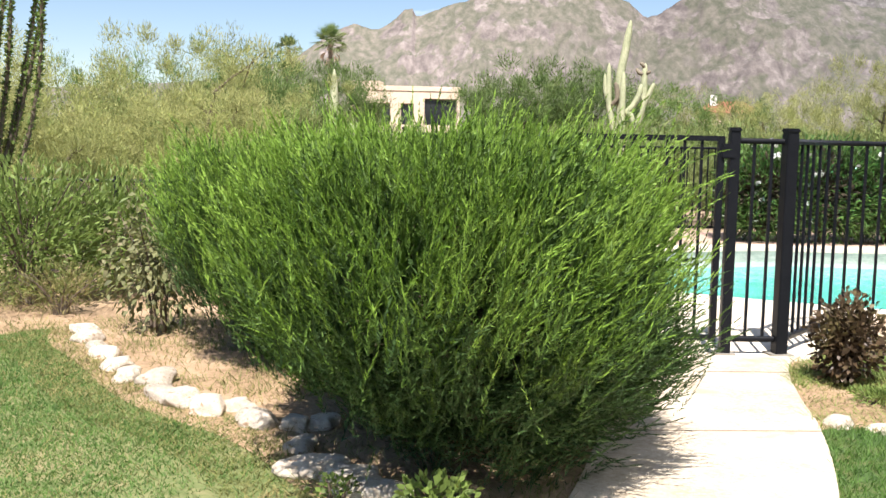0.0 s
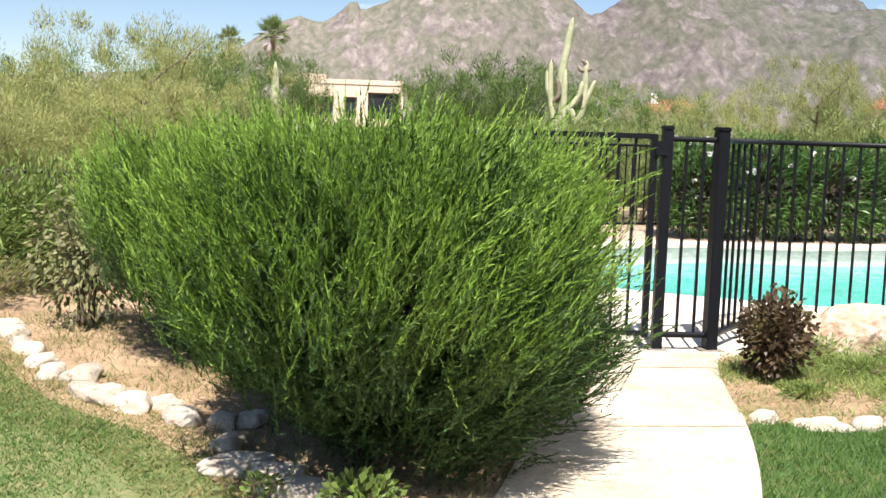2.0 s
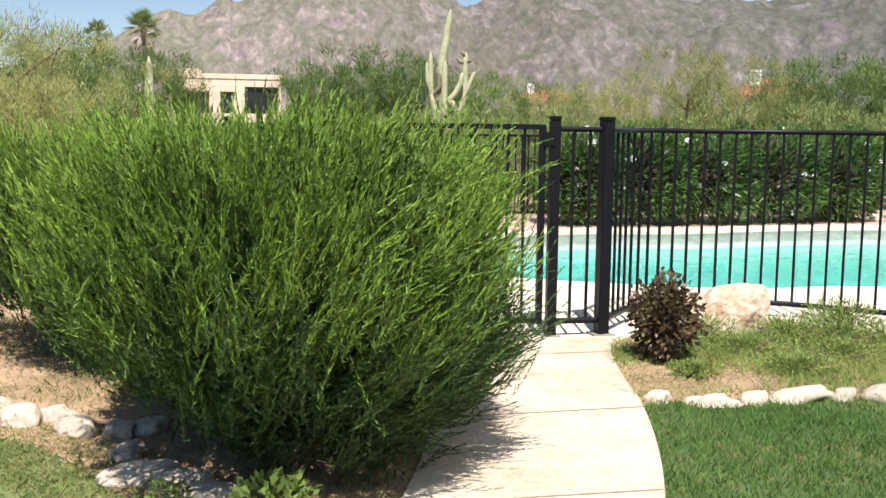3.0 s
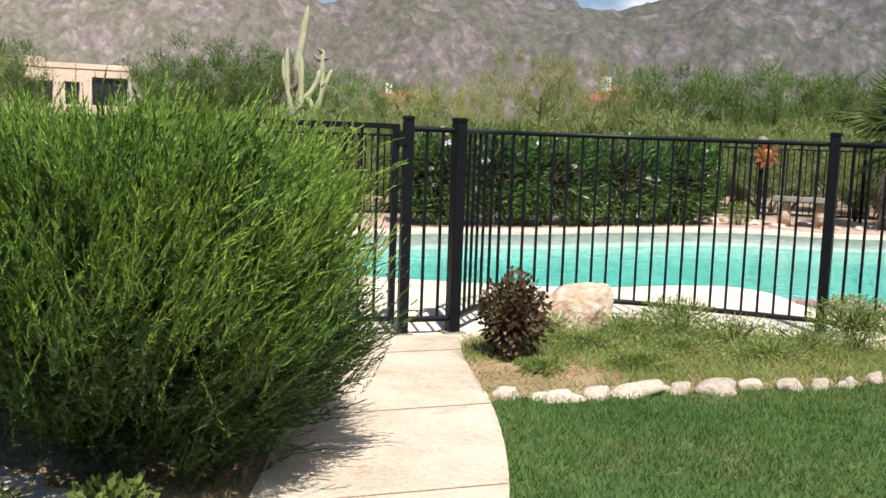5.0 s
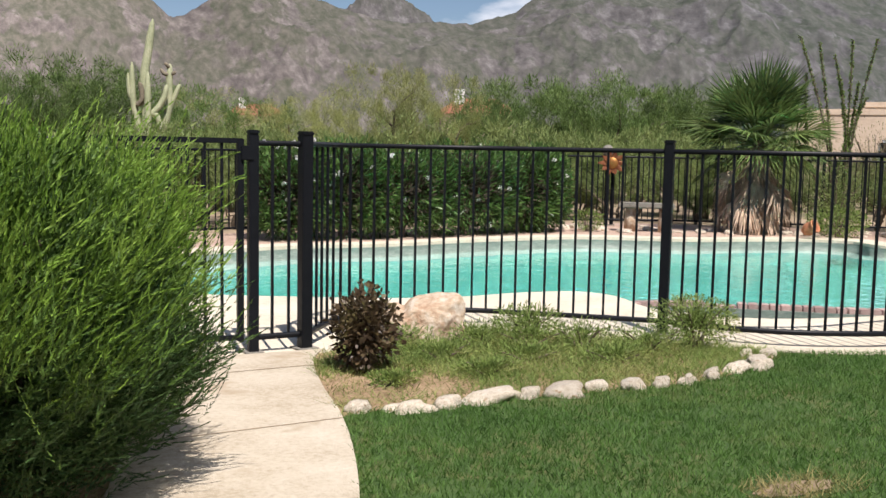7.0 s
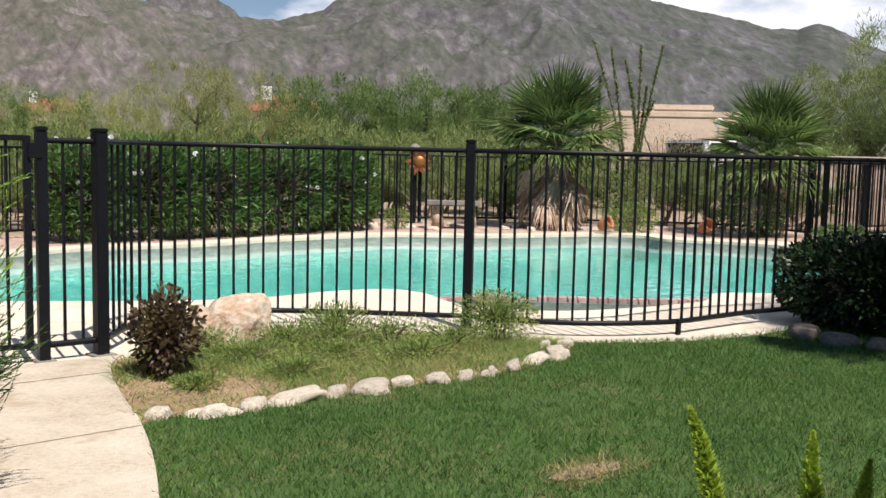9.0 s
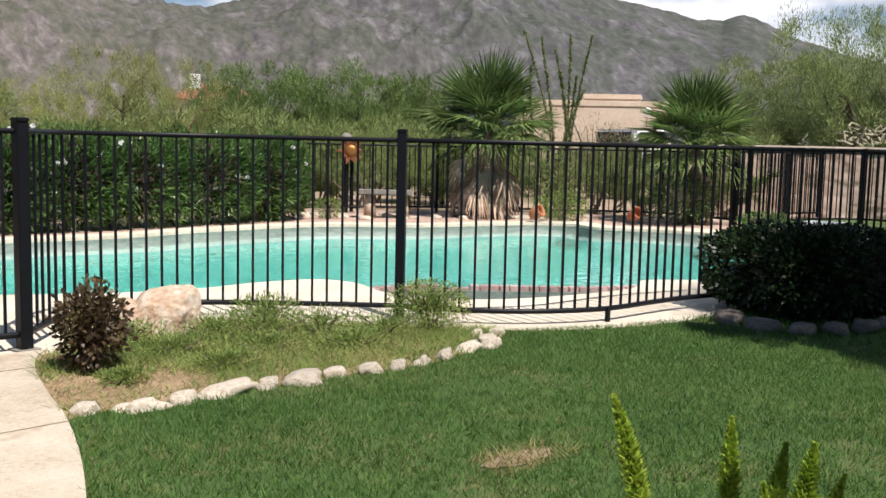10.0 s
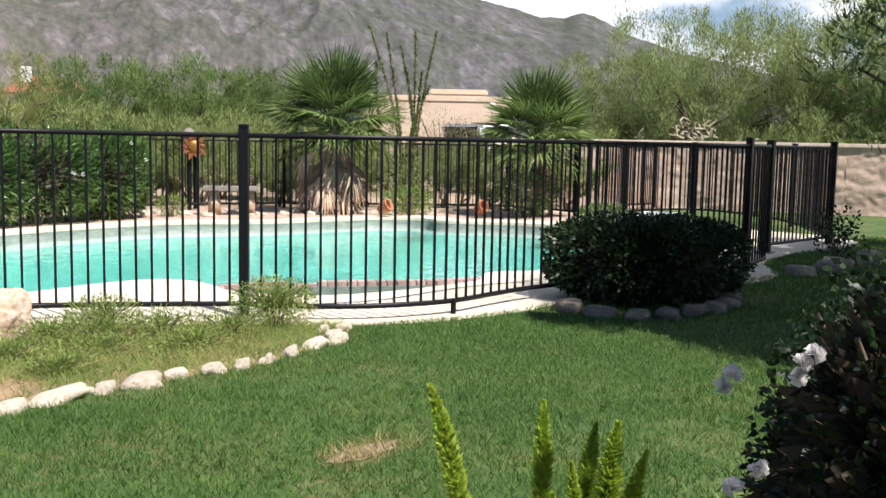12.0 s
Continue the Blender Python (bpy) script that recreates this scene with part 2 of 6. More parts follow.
def mountain_material():
    """Scrub-covered slopes with bare rock where it is steep; paler granite to the west, eastward haze and dimmer light
    put into the colour.
    """
    m = bpy.data.materials.new("mountain_rock")
    m.use_nodes = True
    n, l = m.node_tree.nodes, m.node_tree.links
    b = n["Principled BSDF"]
    b.inputs["Roughness"].default_value, b.inputs["Specular IOR Level"].default_value = 0.95, 0.1
    co, geo = n.new("ShaderNodeTexCoord"), n.new("ShaderNodeNewGeometry")

    def noise_at(scale, detail, rough, stretch=(1, 1, 1)):
        mp, t = n.new("ShaderNodeMapping"), n.new("ShaderNodeTexNoise")
        mp.inputs["Scale"].default_value = stretch
        t.inputs["Scale"].default_value, t.inputs["Detail"].default_value, t.inputs["Roughness"].default_value = scale, detail, rough
        l.new(co.outputs["Object"], mp.inputs["Vector"])
        l.new(mp.outputs["Vector"], t.inputs["Vector"])
        return t.outputs["Fac"]

    def ramp(fac, *stops):
        r = n.new("ShaderNodeValToRGB")
        while len(r.color_ramp.elements) < len(stops):
            r.color_ramp.elements.new(0.5)
        for e, (p, c) in zip(r.color_ramp.elements, stops):
            e.position, e.color = p, (*c, 1)
        l.new(fac, r.inputs["Fac"])
        return r.outputs["Color"]

    def mix(fac, a, c, way="MIX"):
        x = n.new("ShaderNodeMixRGB")
        x.blend_type = way
        for v, k in ((fac, "Fac"), (a, "Color1"), (c, "Color2")):
            if isinstance(v, float):
                x.inputs[k].default_value = v
            else:
                l.new(v, x.inputs[k])
        return x.outputs["Color"]

    scrub = ramp(noise_at(0.05, 8, 0.7, (1, 0.4, 0.7)), (0.36, (0.10, 0.11, 0.08)), (0.50, (0.145, 0.145, 0.115)), (0.64, (0.205, 0.19, 0.162)))
    rock = ramp(noise_at(0.035, 9, 0.7, (1, 0.4, 0.8)), (0.36, (0.125, 0.112, 0.108)), (0.52, (0.215, 0.193, 0.182)), (0.66, (0.335, 0.305, 0.288)))
    sep = n.new("ShaderNodeSeparateXYZ")
    l.new(geo.outputs["Normal"], sep.inputs["Vector"])
    steep = ramp(sep.outputs["Z"], (0.62, (1, 1, 1)), (0.86, (0, 0, 0)))
    patch = ramp(noise_at(0.011, 8, 0.66, (1, 0.4, 0.7)), (0.47, (0, 0, 0)), (0.58, (1, 1, 1)))
    both = mix(0.55, steep, patch)
    cover = ramp(both, (0.30, (0, 0, 0)), (0.62, (1, 1, 1)))
    base = mix(cover, scrub, rock)
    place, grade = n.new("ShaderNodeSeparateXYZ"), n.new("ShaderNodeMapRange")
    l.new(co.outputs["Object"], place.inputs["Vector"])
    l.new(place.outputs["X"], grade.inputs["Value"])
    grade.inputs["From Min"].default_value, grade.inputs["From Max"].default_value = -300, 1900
    # multiplied into the colour: darker and bluer eastward, for haze and dimmer light
    haze_tone = ramp(grade.outputs["Result"], (0.0, (1.0, 0.96, 0.94)), (0.45, (0.66, 0.65, 0.645)), (1.0, (0.50, 0.55, 0.60)))
    l.new(mix(1.0, base, haze_tone, "MULTIPLY"), b.inputs["Base Color"])
    return m


MOUNTAIN = mountain_material()


def water_material():
    m = bpy.data.materials.new("pool_water")
    m.use_nodes = True
    n, l = m.node_tree.nodes, m.node_tree.links
    b = n["Principled BSDF"]
    b.inputs["Base Color"].default_value = (0.74, 0.975, 0.945, 1)
    b.inputs["Transmission Weight"].default_value, b.inputs["IOR"].default_value, b.inputs["Roughness"].default_value = 1.0, 1.33, 0.02
    no, bp = n.new("ShaderNodeTexNoise"), n.new("ShaderNodeBump")
    no.inputs["Scale"].default_value, no.inputs["Detail"].default_value = 4.5, 3
    co = n.new("ShaderNodeTexCoord")
    l.new(co.outputs["Object"], no.inputs["Vector"])
    l.new(no.outputs["Fac"], bp.inputs["Height"])
    bp.inputs["Strength"].default_value, bp.inputs["Distance"].default_value = 0.45, 0.03
    l.new(bp.outputs["Normal"], b.inputs["Normal"])
    return m


WATER = water_material()


# ---- building helpers ----
rng = np.random.default_rng(11)


def np_mesh(name, verts, faces, material, second=None, second_faces=None, smooth=False):
    """A mesh from arrays: faces is (n, 3) or (n, 4)."""
    verts, faces = np.asarray(verts, dtype=np.float32), np.asarray(faces, dtype=np.int32)
    me = bpy.data.meshes.new(name)
    k = faces.shape[1]
    me.vertices.add(len(verts))
    me.vertices.foreach_set("co", verts.ravel())
    me.loops.add(faces.size)
    me.loops.foreach_set("vertex_index", faces.ravel())
    me.polygons.add(len(faces))
    me.polygons.foreach_set("loop_start", np.arange(0, faces.size, k, dtype=np.int32))
    me.polygons.foreach_set("loop_total", np.full(len(faces), k, dtype=np.int32))
    me.materials.append(material)
    if second:
        me.materials.append(second)
        me.polygons.foreach_set("material_index", np.asarray(second_faces, dtype=np.int32))
    if smooth:
        me.polygons.foreach_set("use_smooth", np.ones(len(faces), dtype=bool))
    me.update(calc_edges=True)
    me.validate()
    return me


def part(name, mesh, parent, label="", m=None):
    ob = new(name, mesh)
    ob.parent = parent
    if m is not None:
        ob.matrix_basis = m
    if label:
        ob["label"] = label
    return ob


def thing(name, label, category, group="", m=None, kind="", mesh=None):
    ob = new(name, mesh)
    if m is not None:
        ob.matrix_basis = m
    return tagged(ob, label, category, group, kind)


def bm_mesh(name, bm, material, smooth=False):
    me = bpy.data.meshes.new(name)
    bmesh.ops.recalc_face_normals(bm, faces=bm.faces)
    bm.to_mesh(me)
    bm.free()
    me.materials.append(material)
    if smooth:
        me.polygons.foreach_set("use_smooth", np.ones(len(me.polygons), dtype=bool))
    return me


def box_mesh(name, sx, sy, sz, material, bevel=0.0, z0=0.0):
    """A box with rounded edges, centred in x and y, standing on z0."""
    bm = bmesh.new()
    bmesh.ops.create_cube(bm, size=1, matrix=Matrix.Translation((0, 0, z0 + sz / 2)) @ Matrix.Diagonal((sx, sy, sz, 1)))
    if bevel:
        bmesh.ops.bevel(bm, geom=bm.edges[:], offset=bevel, segments=2, affect="EDGES")
    return bm_mesh(name, bm, material)


def unit(v):
    return v / np.maximum(np.linalg.norm(v, axis=-1, keepdims=True), 1e-9)


def spline(points, closed=False, steps=8):
    """A smooth curve (Catmull-Rom) through the points."""
    p = np.asarray(points, dtype=float)
    n = len(p)
    out = []
    for i in range(n if closed else n - 1):
        if closed:
            a, b, c, d = p[(i - 1) % n], p[i], p[(i + 1) % n], p[(i + 2) % n]
        else:
            a, b, c, d = p[max(i - 1, 0)], p[i], p[i + 1], p[min(i + 2, n - 1)]
        for t in np.arange(steps) / steps:
            out.append(0.5 * (2 * b + (c - a) * t + (2 * a - 5 * b + 4 * c - d) * t * t + (3 * b - a - 3 * c + d) * t ** 3))
    if not closed:
        out.append(p[-1])
    return np.array(out)


def along(curve, step, start=0.0, stop=None):
    """Places and headings every step along a curve."""
    seg = np.linalg.norm(np.diff(curve, axis=0), axis=1)
    s = np.concatenate([[0], np.cumsum(seg)])
    stop = s[-1] if stop is None else stop
    out = []
    for d in np.arange(start, stop, step):
        i = min(np.searchsorted(s, d, side="right") - 1, len(seg) - 1)
        t = (d - s[i]) / seg[i]
        p = curve[i] * (1 - t) + curve[i + 1] * t
        w = curve[i + 1] - curve[i]
        out.append((p, math.degrees(math.atan2(w[1], w[0]))))
    return out


def slab_mesh(name, outline, top, bottom, material, holes=(), bevel=0.0):
    """A flat slab with straight sides; holes go through it."""
    bm = bmesh.new()
    edges = []
    for loop in (outline, *holes):
        vs = [bm.verts.new((x, y, top)) for x, y in loop]
        edges += [bm.edges.new((vs[i], vs[(i + 1) % len(vs)])) for i in range(len(vs))]
    bmesh.ops.triangle_fill(bm, use_beauty=True, use_dissolve=False, edges=edges, normal=(0, 0, 1))
    bound = [e for e in bm.edges if len(e.link_faces) == 1]
    ext = bmesh.ops.extrude_edge_only(bm, edges=bound)
    for v in [g for g in ext["geom"] if isinstance(g, bmesh.types.BMVert)]:
        v.co.z = bottom
    return bm_mesh(name, bm, material)


def inside(px, py, poly):
    """Which of the points lie in the polygon."""
    poly = np.asarray(poly)
    x1, y1 = poly[:, 0], poly[:, 1]
    x2, y2 = np.roll(x1, -1), np.roll(y1, -1)
    res = np.zeros(len(px), dtype=bool)
    for a, b, c, d in zip(x1, y1, x2, y2):
        if b != d:
            res ^= ((b > py) != (d > py)) & (px < (c - a) * (py - b) / (d - b) + a)
    return res


def scatter(poly, n):
    poly = np.asarray(poly)
    lo, hi = poly.min(0), poly.max(0)
    p = rng.uniform(lo, hi, (n, 2))
    return p[inside(p[:, 0], p[:, 1], poly)]


def value_noise(x, y, seed=0):
    xi, yi = np.floor(x).astype(np.int64), np.floor(y).astype(np.int64)
    fx, fy = x - xi, y - yi
    fx, fy = fx * fx * (3 - 2 * fx), fy * fy * (3 - 2 * fy)

    def h(a, b):
        v = np.sin(a * 127.1 + b * 311.7 + seed * 74.7) * 43758.5453
        return v - np.floor(v)
    return (h(xi, yi) * (1 - fx) + h(xi + 1, yi) * fx) * (1 - fy) + (h(xi, yi + 1) * (1 - fx) + h(xi + 1, yi + 1) * fx) * fy


def fractal(x, y, octaves=5, seed=0, ridged=False):
    total, amp, norm = 0, 1.0, 0
    for i in range(octaves):
        v = value_noise(x * 2 ** i, y * 2 ** i, seed + i)
        if ridged:
            v = 1 - np.abs(2 * v - 1)
        total, norm, amp = total + v * amp, norm + amp, amp * 0.5
    return total / norm


def leaf_arrays(base, way, length, width, sag=0.0, needle=False):
    """Pointed leaves as lozenges, or needles as slim triangles: vertices and faces."""
    n = len(base)
    way = unit(way)
    side = unit(np.cross(way, unit(rng.normal(size=(n, 3)))))
    length, width = np.broadcast_to(length, n)[:, None], np.broadcast_to(width, n)[:, None]
    mid = base + way * length * 0.5
    tip = base + way * length
    tip[:, 2:] -= sag * length
    if needle:
        v = np.stack([base - side * width / 2, base + side * width / 2, tip], axis=1).reshape(-1, 3)
        return v, np.arange(3 * n).reshape(n, 3)
    v = np.stack([base, mid + side * width / 2, tip, mid - side * width / 2], axis=1).reshape(-1, 3)
    return v, np.arange(4 * n).reshape(n, 4)


def tube_arrays(points, radii, sides=7, offset=0, ribs=0.0):
    """A tapered tube along points."""
    points, radii = np.asarray(points, float), np.asarray(radii, float)
    n = len(points)
    tan = unit(np.gradient(points, axis=0))
    ref = np.array([0.31, 0.95, 0.05]) if abs(tan[0, 2]) > 0.5 else np.array([0, 0, 1.0])
    u = unit(np.cross(tan, ref))
    w = np.cross(tan, u)
    a = np.arange(sides) * 2 * np.pi / sides
    rr = radii[:, None] * (1 + ribs * np.where(np.arange(sides) % 2, -1, 1))[None]
    v = points[:, None] + (np.cos(a)[None, :, None] * u[:, None] + np.sin(a)[None, :, None] * w[:, None]) * rr[..., None]
    i, j = np.meshgrid(np.arange(n - 1), np.arange(sides), indexing="ij")
    k = (j + 1) % sides
    f = np.stack([i * sides + j, i * sides + k, (i + 1) * sides + k, (i + 1) * sides + j], -1).reshape(-1, 4) + offset
    return v.reshape(-1, 3), f


def join(chunks):
    vs, fs, o = [], [], 0
    for v, f in chunks:
        vs.append(v)
        fs.append(f + o)
        o += len(v)
    return np.concatenate(vs), np.concatenate(fs)


def polar(az, d, z=0.0):
    """A place by its bearing from the y axis in degrees, clockwise, and its distance from the viewpoint."""
    return np.array([0.08 + d * math.sin(radians(az)), -0.17 + d * math.cos(radians(az)), z])


def stone_mesh(name, seed, material, sx, sy, sz, rough=0.22):
    bm = bmesh.new()
    bmesh.ops.create_icosphere(bm, subdivisions=3, radius=1)
    for v in bm.verts:
        c = v.co.normalized()
        d = 1 + rough * noise.noise(c * 1.1 + Vector((seed * 3.7, 0, 0))) * 2 + 0.08 * noise.noise(c * 3.4 + Vector((0, seed, 0)))
        p = c * d
        p.z = min(max(p.z, -0.35), 0.72 + 0.1 * p.x)
        v.co = (p.x * sx, p.y * sy, (p.z + 0.2) * sz)
    return bm_mesh(name, bm, material, smooth=True)


# ---- ground, lawn, path, deck, pool ----
POOL = spline([(2.35, 9.45), (3.1, 9.05), (3.8, 8.72), (4.54, 8.54), (5.3, 8.60), (5.95, 8.48), (6.14, 8.02), (6.0, 7.3), (6.4, 6.6), (6.98, 6.32), (7.7, 6.20), (8.4, 6.2),
               (9.0, 6.52), (9.67, 6.13), (10.8, 5.95), (12.4, 6.4), (14.0, 7.6), (15.0, 9.2), (14.85, 10.4), (14.1, 11.5), (14.25, 12.2), (13.7, 12.8), (12.7, 13.1),
               (11.5, 13.35), (10.6, 13.9), (9.75, 14.3), (8.6, 14.3), (7.5, 14.2), (6.4, 13.95), (5.5, 13.9), (4.7, 13.98), (3.9, 13.8), (2.8, 13.3), (1.7, 12.3), (1.3, 11.0), (1.6, 10.0)], True, 4)
DECK = spline([(-0.2, 6.5), (1.2, 6.52), (2.05, 6.5), (2.45, 6.45), (2.85, 6.85), (3.2, 7.0), (3.8, 6.9), (4.3, 6.5), (4.85, 5.95), (5.31, 5.51), (5.9, 5.08), (6.5, 4.84), (7.2, 4.72), (8.5, 4.72),
               (10.0, 4.15), (11.2, 4.05), (12.4, 4.7), (13.8, 4.85), (15.8, 4.6), (17.0, 5.6), (17.0, 8.0), (16.2, 9.6), (15.45, 10.7), (14.75, 11.6), (14.85, 12.5), (14.1, 13.15), (12.85, 13.5),
               (11.7, 13.75), (10.85, 14.3), (9.85, 14.72), (8.6, 14.72), (7.5, 14.62), (6.4, 14.37), (5.5, 14.3), (4.7, 14.4), (3.8, 14.22), (2.5, 13.75), (1.2, 12.6), (0.8, 11.0), (0.2, 9.0)], True, 4)
ground_hole = [tuple(p) for p in (POOL + 0.16 * unit(POOL - POOL.mean(0)))[::2]]


def ground_sheet():
    """One sheet out to the foot of the mountains, open only under the pool."""
    ring = [(4500 * math.sin(a), 4500 * math.cos(a)) for a in np.linspace(0, 2 * np.pi, 48, endpoint=False)]
    middle = [(60 * math.sin(a), 60 * math.cos(a)) for a in np.linspace(0, 2 * np.pi, 36, endpoint=False)]
    bm = bmesh.new()
    loops = []
    for loop in (ring, middle, ground_hole):
        vs = [bm.verts.new((x, y, -0.07)) for x, y in loop]
        loops.append([bm.edges.new((vs[i], vs[(i + 1) % len(vs)])) for i in range(len(vs))])
    bmesh.ops.triangle_fill(bm, use_beauty=True, edges=loops[0] + loops[1], normal=(0, 0, 1))
    bmesh.ops.triangle_fill(bm, use_beauty=True, edges=loops[1] + loops[2], normal=(0, 0, 1))
    return bm_mesh("ground", bm, DESERT)


thing("ground", "bare tan desert ground with scattered scrub", "ground", kind="structure", mesh=ground_sheet())

PATH_R = [(2.45, 6.52), (2.33, 6.34), (2.2, 6.0), (2.06, 5.39), (1.97, 4.88), (1.81, 4.26), (1.58, 3.57), (1.2, 2.6), (0.9, 1.2), (0.8, -2.0)]
PATH_L = [(-0.4, -2.0), (-0.25, 1.2), (0.1, 2.6), (0.42, 3.4), (0.62, 4.0), (0.80, 4.7), (0.92, 5.4), (1.02, 6.0), (1.1, 6.52)]
ROW_R = [(1.93, 4.78), (2.1, 4.86), (2.35, 4.78), (2.61, 4.8), (2.94, 4.82), (3.44, 4.76), (3.95, 4.76), (4.37, 4.74), (4.92, 4.87), (5.25, 5.0), (5.5, 5.2)]
ROW_L = [(-2.75, 7.2), (-2.64, 6.9), (-2.49, 6.6), (-2.21, 6.16), (-2.01, 5.79), (-1.85, 5.53), (-1.55, 5.2), (-1.24, 4.95), (-0.93, 4.7), (-0.68, 4.35), (-0.53, 4.02), (-0.31, 3.72), (0.0, 3.3), (0.22, 2.9)]
path_outline = [*spline(PATH_R, steps=6), *spline(PATH_L, steps=6)]
thing("garden_path", "curving pale concrete garden path to the gate", "path", kind="structure", mesh=slab_mesh("garden_path", path_outline, 0.012, -0.12, CONCRETE))
JOINT = ramp_mat("path_joint_dirt", [(0.22, 0.16, 0.10), (0.33, 0.25, 0.17)], 30, 0.95)
for (xa, ya), (xb, yb) in (((0.80, 4.66), (1.93, 4.72)), ((0.50, 3.52), (1.56, 3.54)), ((1.02, 5.98), (2.2, 6.02))):
    bm = bmesh.new()
    pts = np.linspace((xa, ya), (xb, yb), 16)
    for q, r in zip(pts[:-1], pts[1:]):
        w = 0.005 + 0.003 * noise.noise(Vector((q[0] * 9, 0, 3)))
        bm.faces.new([bm.verts.new(c) for c in ((q[0], q[1] - w, 0.0145), (r[0], r[1] - w, 0.0145), (r[0], r[1] + w, 0.0145), (q[0], q[1] + w, 0.0145))])
    thing("path_joint", "narrow dirt-filled joint across the concrete path", "joint", "path joints", kind="structure", mesh=bm_mesh("path_joint", bm, JOINT))

deck_mesh = slab_mesh("pool_deck", DECK, 0.0, -0.062, COPING, [POOL])
thing("pool_deck", "cream coated concrete deck round the swimming pool", "pavement", kind="structure", mesh=deck_mesh)

row_r = spline(ROW_R, steps=5)
row_l = spline(ROW_L, steps=5)
row_in = row_l + np.array([-0.17, -0.13]) * (1 + 0.2 * np.sin(np.arange(len(row_l)) * 0.21))[:, None]
deck_front = [(2.5, 6.47), (2.85, 6.87), (3.2, 7.02), (3.8, 6.92), (4.3, 6.52), (4.85, 5.97), (5.31, 5.53), (5.55, 5.35)]
bed_r = [*row_r, *deck_front[::-1], *[p for p in spline(PATH_R, steps=6) if p[1] > 4.82]]
thing("planting_bed", "dry weedy planting bed edged with pale stones", "planting bed", kind="structure", mesh=slab_mesh("planting_bed", bed_r, -0.004, -0.1, SOIL))
lawn_r = [*[p for p in spline(PATH_R, steps=6) if p[1] <= 4.76], (3.0, -4.0), (14.0, -4.0), (17.5, 1.5), (17.5, 5.0), (15.8, 4.66), (13.8, 4.9), (12.4, 4.75), (11.2, 4.1), (10.0, 4.2), (8.5, 4.77), (7.2, 4.77), (6.5, 4.89), (5.9, 5.13), (5.55, 5.3), *row_r[::-1]]
thing("lawn", "mown green lawn beside the concrete path", "lawn", kind="structure", mesh=slab_mesh("lawn", lawn_r, -0.008, -0.1, TURF))
far_lawn = [(17.1, 5.2), (17.6, 1.5), (26, -4), (26.5, 2), (22.6, 10.4), (18.5, 12.2), (17.3, 9.0), (17.1, 7.0)]
thing("lawn", "bright green lawn strip below the boundary wall", "lawn", kind="structure", mesh=slab_mesh("lawn", far_lawn, -0.03, -0.1, TURF))
lawn_l = [*row_in, (-0.15, 1.2), (-0.3, -2.0), (-9.0, -2.0), (-9.0, 6.0), (-4.6, 6.25), (-3.4, 6.5)]
thing("lawn", "thinning green lawn with dry tan patches", "lawn", kind="structure", mesh=slab_mesh("lawn", lawn_l, -0.008, -0.1, DRYTURF))
bed_l = [*row_in[::-1], (-3.4, 6.5), (-4.6, 6.25), (-9, 6.0), (-9.0, 10.5), (-2.6, 10.5), (-0.3, 7.5), (-0.2, 6.5), (1.05, 6.48), *[p for p in spline(PATH_L, steps=6)[::-1] if 2.7 < p[1] < 6.45]]
thing("planting_bed", "dry tan earth bed under the juniper shrubs", "planting bed", kind="structure", mesh=slab_mesh("planting_bed", bed_l, -0.006, -0.1, SOIL))
gravel = [(0.2, 13.0), (2.4, 13.9), (3.8, 14.3), (5.5, 14.4), (8.6, 14.8), (10.9, 14.4), (12.9, 13.6), (14.2, 13.2), (14.95, 12.5), (14.9, 11.6), (16.3, 9.7), (17.1, 8.6), (18.4, 12.0), (15.5, 15.4), (12.3, 17.4), (4.0, 16.4), (-0.2, 15.0)]
thing("gravel_bed", "pinkish decomposed gravel behind the pool", "gravel", kind="structure", mesh=slab_mesh("gravel_bed", gravel, -0.012, -0.1, GRAVEL))


def pool_shell():
    """Walls and sloping floor of the pool; the strip at the waterline is tile."""
    n = len(POOL)
    levels = ((-0.05, 0.01), (-0.27, 0.01), (-0.30, 0.50), (-0.32, 0.53), (-1.0, 0.58), (-1.25, 0.95))
    c = POOL.mean(0)
    rows = []
    for z, inset in levels:
        d = unit(c - POOL)
        q = POOL + d * inset
        deep = np.clip((q[:, 0] - 3) / 10, 0, 1) * (0.5 if z < -0.9 else 0)
        rows.append(np.column_stack([q, np.full(n, z) - deep]))
    v = np.concatenate(rows)
    f, mi = [], []
    for r in range(len(levels) - 1):
        for i in range(n):
            j = (i + 1) % n
            f.append((r * n + i, r * n + j, (r + 1) * n + j, (r + 1) * n + i))
            mi.append((1, 2, 2, 0, 0)[r])
    me = np_mesh("pool_shell", v, f, PLASTER, TILE, mi)
    me.materials.append(LEDGE)
    bm = bmesh.new()
    bm.from_mesh(me)
    bm.verts.ensure_lookup_table()
    base = (len(levels) - 1) * n
    edges = [bm.edges.get((bm.verts[base + i], bm.verts[base + (i + 1) % n])) for i in range(n)]
    bmesh.ops.triangle_fill(bm, use_beauty=True, edges=edges, normal=(0, 0, 1))
    bm.to_mesh(me)
    bm.free()
    return me


